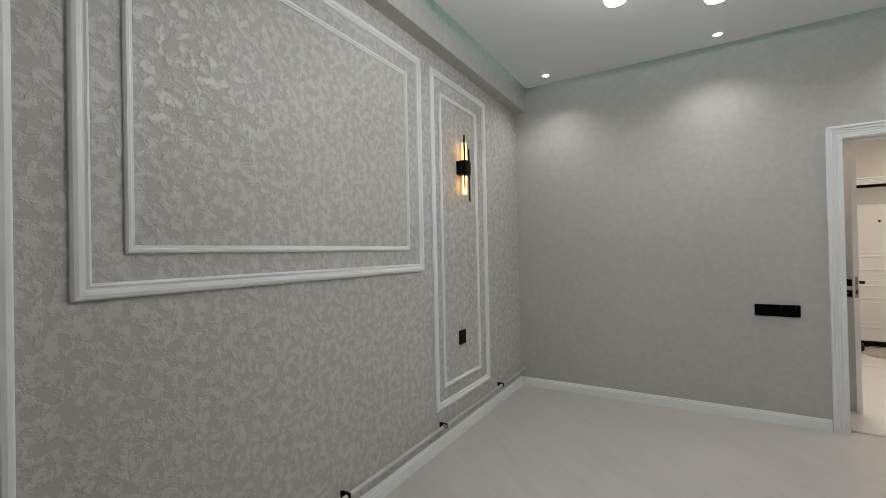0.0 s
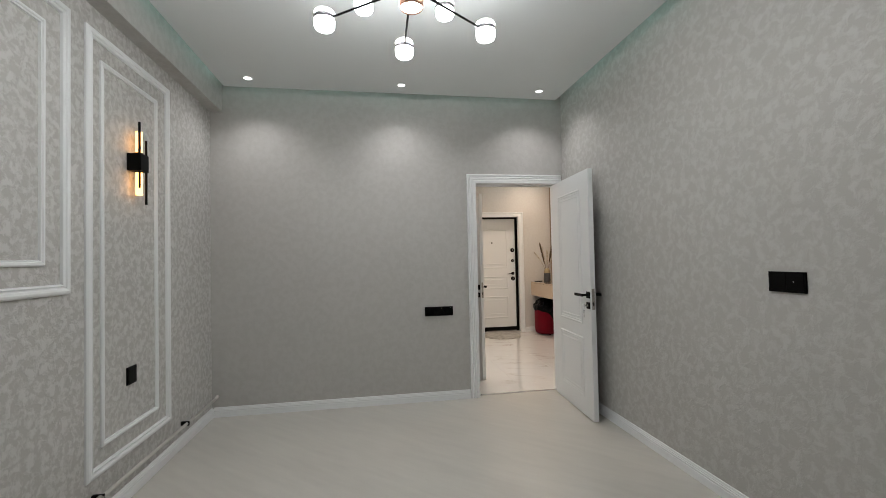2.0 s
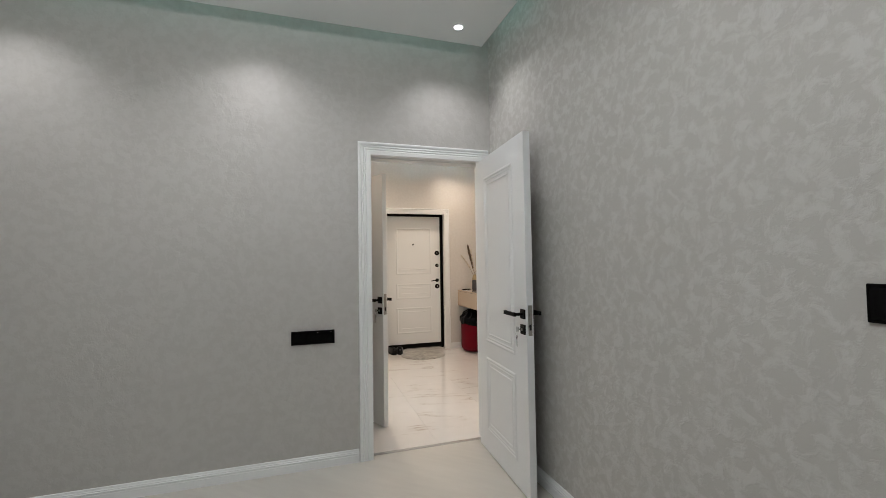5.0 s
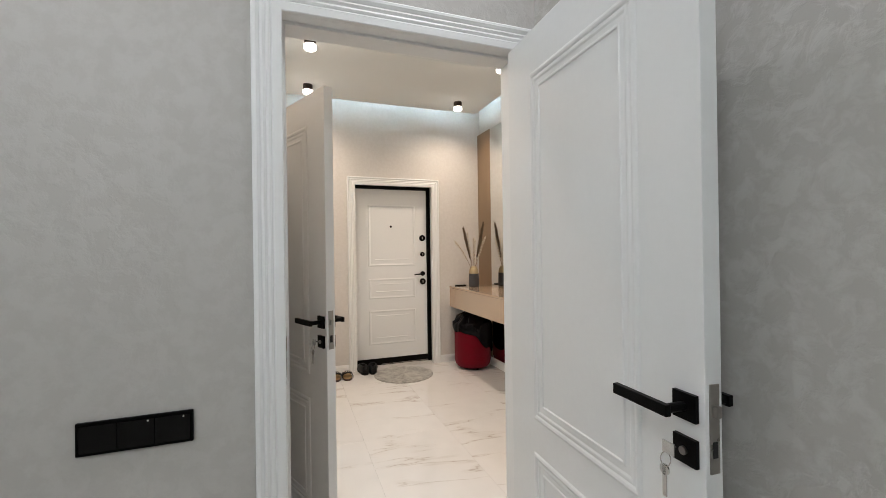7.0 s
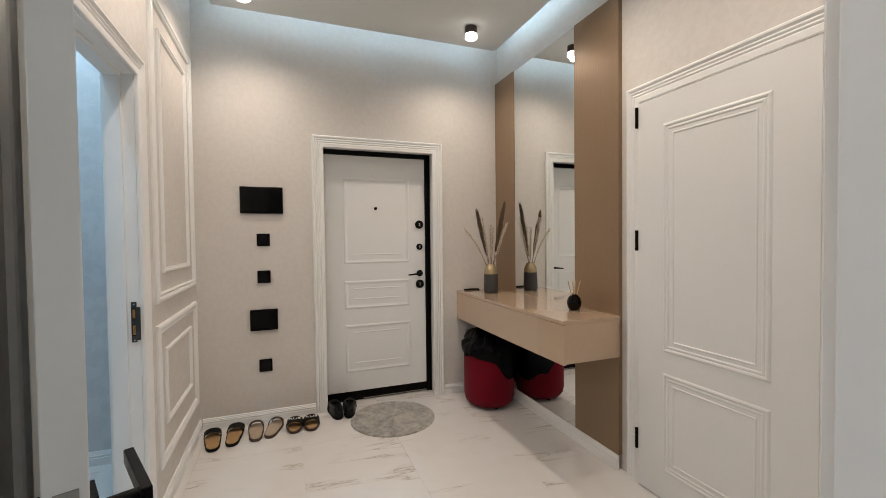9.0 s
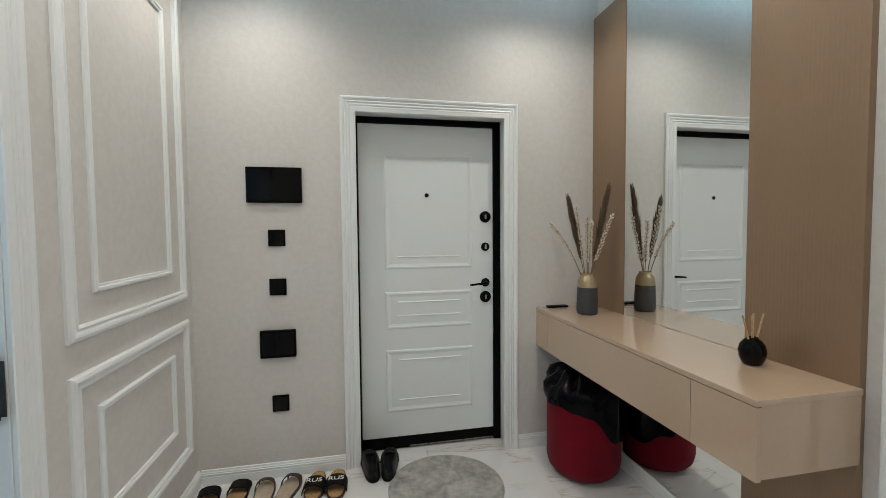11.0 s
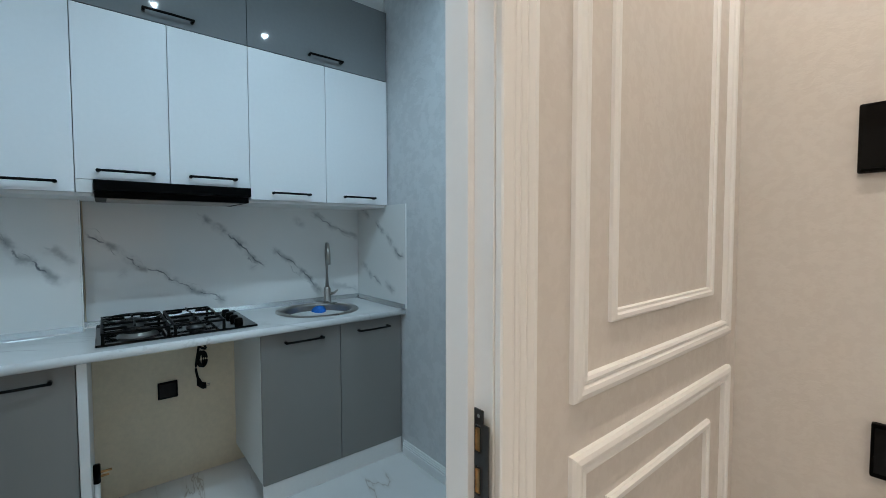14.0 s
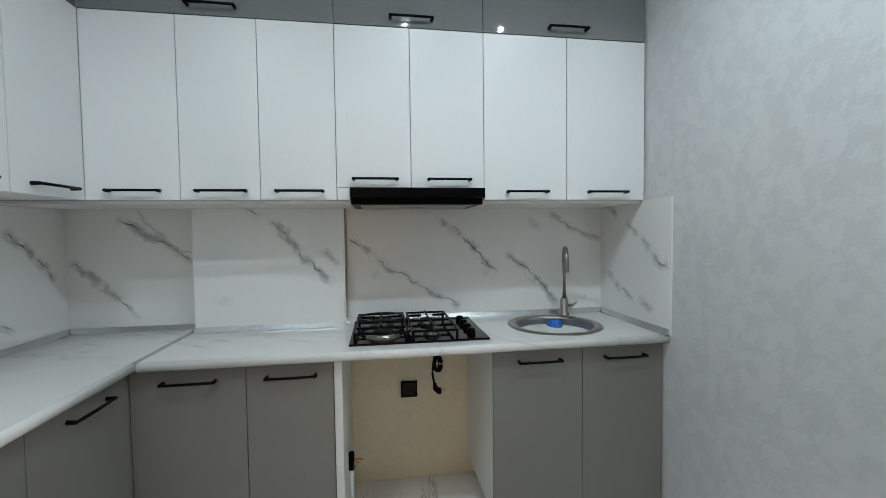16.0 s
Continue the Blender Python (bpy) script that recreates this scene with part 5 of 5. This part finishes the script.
# splashback panels
sp = thing("splashback", "white marble-look splashback with dark grey veins", "splashback")
part("panel", box(KX0, KX0 + 0.008, 6.15, KY1 - 0.009, 0.893, 1.52, 0.0006), M_SPLASH, sp)
part("panel", box(KX0, KX0 + 0.008, KY0, 5.42, 0.893, 1.52, 0.0006), M_SPLASH, sp)
part("panel", box(KX0 + 0.1, KX0 + 0.108, 5.425, 6.138, 0.893, 1.518, 0.0006), M_SPLASH_P, sp)
part("panel", box(KX0 + 0.009, KX0 + 0.1075, 6.1385, 6.1445, 0.893, 1.518, 0.0006), M_SPLASH_P, sp)
part("panel", box(KX0, -0.70, KY1 - 0.008, KY1, 0.893, 1.52, 0.0006), M_SPLASH_S, sp)
part("panel", box(KX0, 0.22, KY0, KY0 + 0.008, 0.893, 1.52, 0.0006), M_SPLASH_R, sp)
setting("pilaster", box(KX0, KX0 + 0.1, 5.425, 6.138, 0.0, 1.52), M_RAW, "boxed-in pier behind the splashback", "pier")


def upstand(a, b, name="upstand_trim"):
    d = thing(name, "silver worktop sealing trim", "trim strip")
    a, b = Vector(a), Vector(b)
    side = Vector((-(b - a).y, (b - a).x)).normalized()
    bm = bmesh.new()
    prof = [(0, 0), (0, 0.026), (0.006, 0.028), (0.022, 0.006), (0.024, 0)]
    rings = [[bm.verts.new((*(p + side * s), 0.8935 + h)) for s, h in prof] for p in (a, b)]
    for k in range(len(prof) - 1):
        bm.faces.new((rings[0][k], rings[0][k + 1], rings[1][k + 1], rings[1][k]))
    bm.faces.new(rings[0])
    bm.faces.new(list(reversed(rings[1])))
    part("profile", bm, M_ALU, d)


xw = KX0 + 0.0085
upstand((xw, KY1 - 0.009), (xw, 6.142))
upstand((xw + 0.1, 6.138), (xw + 0.1, 5.426))
upstand((xw, 5.425), (xw, KY0 + 0.009))
upstand((-0.706, KY1 - 0.0085), (xw, KY1 - 0.0085))
upstand((xw, KY0 + 0.0085), (0.22, KY0 + 0.0085))

# cooker hood
hd = thing("cooker_hood", "black slim cooker hood under the wall cabinet", "cooker hood")
part("body", box(KX0 + 0.02, UF - 0.004, 6.20, 6.80, 1.50, 1.573, 0.003), M_BLACK, hd)
bm = box(UF - 0.004, -0.868, 6.198, 6.803, 1.528, 1.573, 0.003)
part("front", bm, M_BLACK, hd, "black glass front")
part("filter", box(-1.2, -0.93, 6.24, 6.76, 1.496, 1.501, 0.001), M_STEEL, hd, "grey metal filter")
bx = thing("filler_board", "white filler board beside the hood", "filler")
part("board", box(KX0 + 0.02, UF, 6.143, 6.196, 1.52, 1.573, 0.001), M_CARCASS, bx)

# hob
hb = thing("gas_hob", "black gas hob with cast grates and four burners", "hob")
HXA, HXB, HYA, HYB, HZ = -1.265, -0.79, 6.185, 6.80, 0.8935
part("plate", box(HXA, HXB, HYA, HYB, HZ, HZ + 0.010, 0.004), M_GLOSSBLACK, hb)
burners = ((-1.15, 6.33, 0.050), (-0.90, 6.33, 0.062), (-1.15, 6.555, 0.040), (-0.91, 6.555, 0.034))
for x, y, r in burners:
    b = part("burner", lathe([(0, HZ + 0.01), (r * 1.25, HZ + 0.01), (r * 1.2, HZ + 0.016), (r, HZ + 0.019), (r, HZ + 0.028), (0, HZ + 0.028)], 28, m=Matrix.Translation((x, y, 0))), M_STEEL if r > 0.06 else M_BURNER, hb, "silver burner ring" if r > 0.06 else "dark burner ring", True)
    part("burner_cap", lathe([(0, HZ + 0.036), (r * 0.75, HZ + 0.036), (r * 0.86, HZ + 0.033), (r * 0.86, HZ + 0.028)], 28, m=Matrix.Translation((x, y, 0))), M_BLACKMETAL, b, smooth=True)
for gy0, gy1 in ((6.20, 6.445), (6.45, 6.665)):
    bm = bmesh.new()
    zg = HZ + 0.048
    for y in (gy0 + 0.008, gy1 - 0.008):
        box(HXA + 0.02, HXB - 0.02, y - 0.005, y + 0.005, zg - 0.006, zg + 0.004, 0.002, bm=bm)
    for x in (HXA + 0.024, HXB - 0.024):
        box(x - 0.005, x + 0.005, gy0 + 0.008, gy1 - 0.008, zg - 0.006, zg + 0.004, 0.002, bm=bm)
        for y in (gy0 + 0.01, gy1 - 0.01):
            box(x - 0.006, x + 0.006, y - 0.006, y + 0.006, HZ + 0.009, zg, 0.002, bm=bm)
    ym = (gy0 + gy1) / 2
    box((HXA + HXB) / 2 - 0.005, (HXA + HXB) / 2 + 0.005, gy0 + 0.01, gy1 - 0.01, zg - 0.004, zg + 0.006, 0.002, bm=bm)
    for x in (-1.15, -0.905):
        for dx, dy in ((0, 1), (0, -1)):
            box(x - 0.004, x + 0.004, ym + dy * 0.03, ym + dy * ((gy1 - gy0) / 2 - 0.01), zg - 0.004, zg + 0.008, 0.002, bm=bm)
        for s in (-1, 1):
            box(x + s * 0.03, x + s * 0.10, ym - 0.004, ym + 0.004, zg - 0.004, zg + 0.008, 0.002, bm=bm)
    part("grate", bm, M_BLACKMETAL, hb, "black cast pan grate")
for i in range(4):
    x = -1.17 + 0.095 * i
    part("knob", lathe([(0, HZ + 0.034), (0.015, HZ + 0.034), (0.018, HZ + 0.030), (0.021, HZ + 0.010)], 20, m=Matrix.Translation((x, 6.735, 0))), M_BLACK, hb, "black control knob", True)
gr = lathe([(0.105, HZ + 0.047), (0.118, HZ + 0.047), (0.118, HZ + 0.053), (0.105, HZ + 0.053), (0.105, HZ + 0.047)], 32, m=Matrix.Translation((-1.15, 6.325, 0)))
part("wok_ring", gr, M_BLACKMETAL, hb, "black wok ring", True)

# sink and tap
sk = thing("kitchen_sink", "round stainless steel sink let into the worktop", "sink", at=Matrix.Translation((SX, SY, 0)))
part("rim", lathe([(SR + 0.012, 0.8935), (SR + 0.010, 0.8965), (SR - 0.02, 0.898), (SR - 0.032, 0.895), (SR - 0.034, 0.885)], 56), M_STEEL, sk, smooth=True)
part("bowl", lathe([(SR - 0.034, 0.885), (SR - 0.04, 0.80), (SR - 0.06, 0.755), (SR - 0.10, 0.742), (0.04, 0.738), (0.036, 0.732), (0, 0.732)], 56), M_STEEL, sk, smooth=True)
part("drain", lathe([(0, 0.737), (0.03, 0.737), (0.036, 0.740), (0.038, 0.737)], 24), M_CHROME, sk, "chrome drain", True)
TX, TY = -1.215, 7.345
tp = thing("kitchen_tap", "brushed steel tap with a tall curved spout", "tap", at=Matrix.Translation((TX, TY, 0)))
part("base", lathe([(0, 0.8945), (0.027, 0.8945), (0.027, 0.905), (0.022, 0.910), (0.022, 0.985), (0.018, 0.995), (0, 0.995)], 28), M_STEEL, tp, smooth=True)
arc = [(0, 0, 0.99), (0, 0, 1.20)] + [(0.055 - 0.055 * math.cos(a), -0.02 * (1 - math.cos(a)), 1.20 + 0.075 * math.sin(a)) for a in [radians(12 * i) for i in range(1, 15)]] + [(0.11, -0.04, 1.15)]
part("spout", pipe_mesh(arc, [0.013] * (len(arc) - 4) + [0.0135, 0.015, 0.016, 0.016], 16), M_STEEL, tp, smooth=True)
part("lever", pipe_mesh([(0.0, 0.02, 0.95), (0.01, 0.045, 0.955), (0.03, 0.06, 0.975)], [0.011, 0.008, 0.006], 12), M_STEEL, tp, smooth=True)
sg = thing("cleaning_cup", "bright blue plastic cup lying tilted in the sink", "cup", at=pose(-1.06, 7.245, 0.785, 0, -62, -12))
part("body", lathe([(0, 0), (0.034, 0), (0.037, 0.004), (0.044, 0.135), (0.046, 0.138), (0.042, 0.138), (0.036, 0.02), (0, 0.015)], 32), M_BLUE, sg, smooth=True)

# oven bay: socket, plug, gas valve
wall_plate("power_socket", "black socket on the raw wall of the oven bay", pose(KX0, 6.47, 0.505, 0, 0, 90), 0.09, 0.09, 0.010, M_BLACK, "socket", 1)
cb = thing("hob_cable", "black hob cable and plug hanging in the oven bay", "cable")
pts = [(-1.18, 6.62, 0.853), (-1.19, 6.625, 0.80), (-1.2, 6.60, 0.75), (-1.2, 6.64, 0.72), (-1.2, 6.615, 0.77), (-1.2, 6.60, 0.70), (-1.2, 6.59, 0.62), (-1.2, 6.60, 0.56)]
fine_pts = []
for i in range(len(pts) - 1):
    p0, p1, p2, p3 = [Vector(pts[max(0, min(len(pts) - 1, i + k))]) for k in (-1, 0, 1, 2)]
    for j in range(6):
        t = j / 6
        fine_pts.append(0.5 * (2 * p1 + (p2 - p0) * t + (2 * p0 - 5 * p1 + 4 * p2 - p3) * t * t + (3 * p1 - p0 - 3 * p2 + p3) * t ** 3))
part("cord", pipe_mesh(fine_pts + [Vector(pts[-1])], 0.006, 8), M_RUBBER, cb, smooth=True)
for k in range(3):
    loop = [Vector((-1.2 + 0.006 * (k - 1), 6.612 + (0.012 + 0.003 * k) * math.sin(i * math.pi / 9) + 0.006 * k, 0.668 + 0.042 * math.cos(i * math.pi / 9))) for i in range(19)]
    part("cord_loop", pipe_mesh(loop, 0.005, 8), M_RUBBER, cb, smooth=True)
part("plug", pipe_mesh([(-1.2, 6.60, 0.565), (-1.2, 6.605, 0.535), (-1.2, 6.625, 0.52), (-1.2, 6.635, 0.52)], [0.008, 0.015, 0.018, 0.018], 14), M_RUBBER, cb, "black round plug", True)
part("pin", tube((-1.195, 6.634, 0.526), (-1.195, 6.655, 0.528), 0.0024, n=8), M_STEEL, cb, "steel plug pin")
part("pin", tube((-1.205, 6.634, 0.515), (-1.205, 6.655, 0.515), 0.0024, n=8), M_STEEL, cb, "steel plug pin")
gv = thing("gas_valve", "brass gas tap and white riser beside the end panel", "gas valve")
part("riser", tube((-0.98, 6.172, 0.05), (-0.98, 6.172, 0.26), 0.011), M_CARCASS, gv, "white pipe", True)
part("body", tube((-0.98, 6.172, 0.26), (-0.98, 6.172, 0.34), 0.014), M_BLACK, gv, "black valve body", True)
part("lever", box(-0.985, -0.975, 6.175, 6.225, 0.30, 0.308, 0.002), M_BRASS, gv, "brass lever")
part("nozzle", tube((-0.98, 6.175, 0.285), (-0.98, 6.215, 0.285), 0.006, 0.004), M_BRASS, gv, "brass nozzle")

# kitchen ceiling lights; the third is unseen, added to brighten the return run
for x, y in ((0.20, 6.525), (0.20, 7.22), (0.52, 5.45)):
    recessed_spot(x, y, CEIL_K, M_KITGLOW, SPOT_KITCHEN, BLUE, "recessed kitchen ceiling spot, lit", "kitchen ceiling spots", 172, r=0.036)

# ---------------------------------------------------------------- floor tiles
def tile_mesh(w, h):
    me = bpy.data.meshes.new("tile")
    bm = box(0, w - 0.0008, 0, h - 0.0008, -0.006, 0.0, 0.0002, segments=1)
    bm.to_mesh(me)
    bm.free()
    me.materials.append(M_TILE)
    return me


def tile_floor(parent, x0, x1, y0, y1, w, h, ox, oy):
    cache = {}
    i0, i1 = math.floor((x0 - ox) / w), math.ceil((x1 - ox) / w)
    j0, j1 = math.floor((y0 - oy) / h), math.ceil((y1 - oy) / h)
    for i in range(i0, i1):
        for j in range(j0, j1):
            a, b = max(x0, ox + i * w), min(x1, ox + (i + 1) * w)
            c, d = max(y0, oy + j * h), min(y1, oy + (j + 1) * h)
            if b - a < 0.02 or d - c < 0.02:
                continue
            key = (round(b - a, 4), round(d - c, 4))
            if key not in cache:
                cache[key] = tile_mesh(*key)
            ob = new("tile", cache[key])
            ob.parent = parent
            ob.location = (a, c, 0.0)


tile_floor(bpy.data.objects["floor_hall"], 0.845, HX1, BY1 + 0.065, HY1 + 0.14, 0.6, 1.2, 0.95, 5.0)
tile_floor(bpy.data.objects["floor_kitchen"], KX0, 0.84, KY0, KY1, 0.6, 1.2, -0.75, 5.2)
setting("trim_threshold", box(DOOR_B[0] + 0.014, DOOR_B[1] - 0.014, BY1 + 0.045, BY1 + 0.075, 0.0, 0.004, 0.001), M_ALU, "thin metal threshold strip", "threshold")
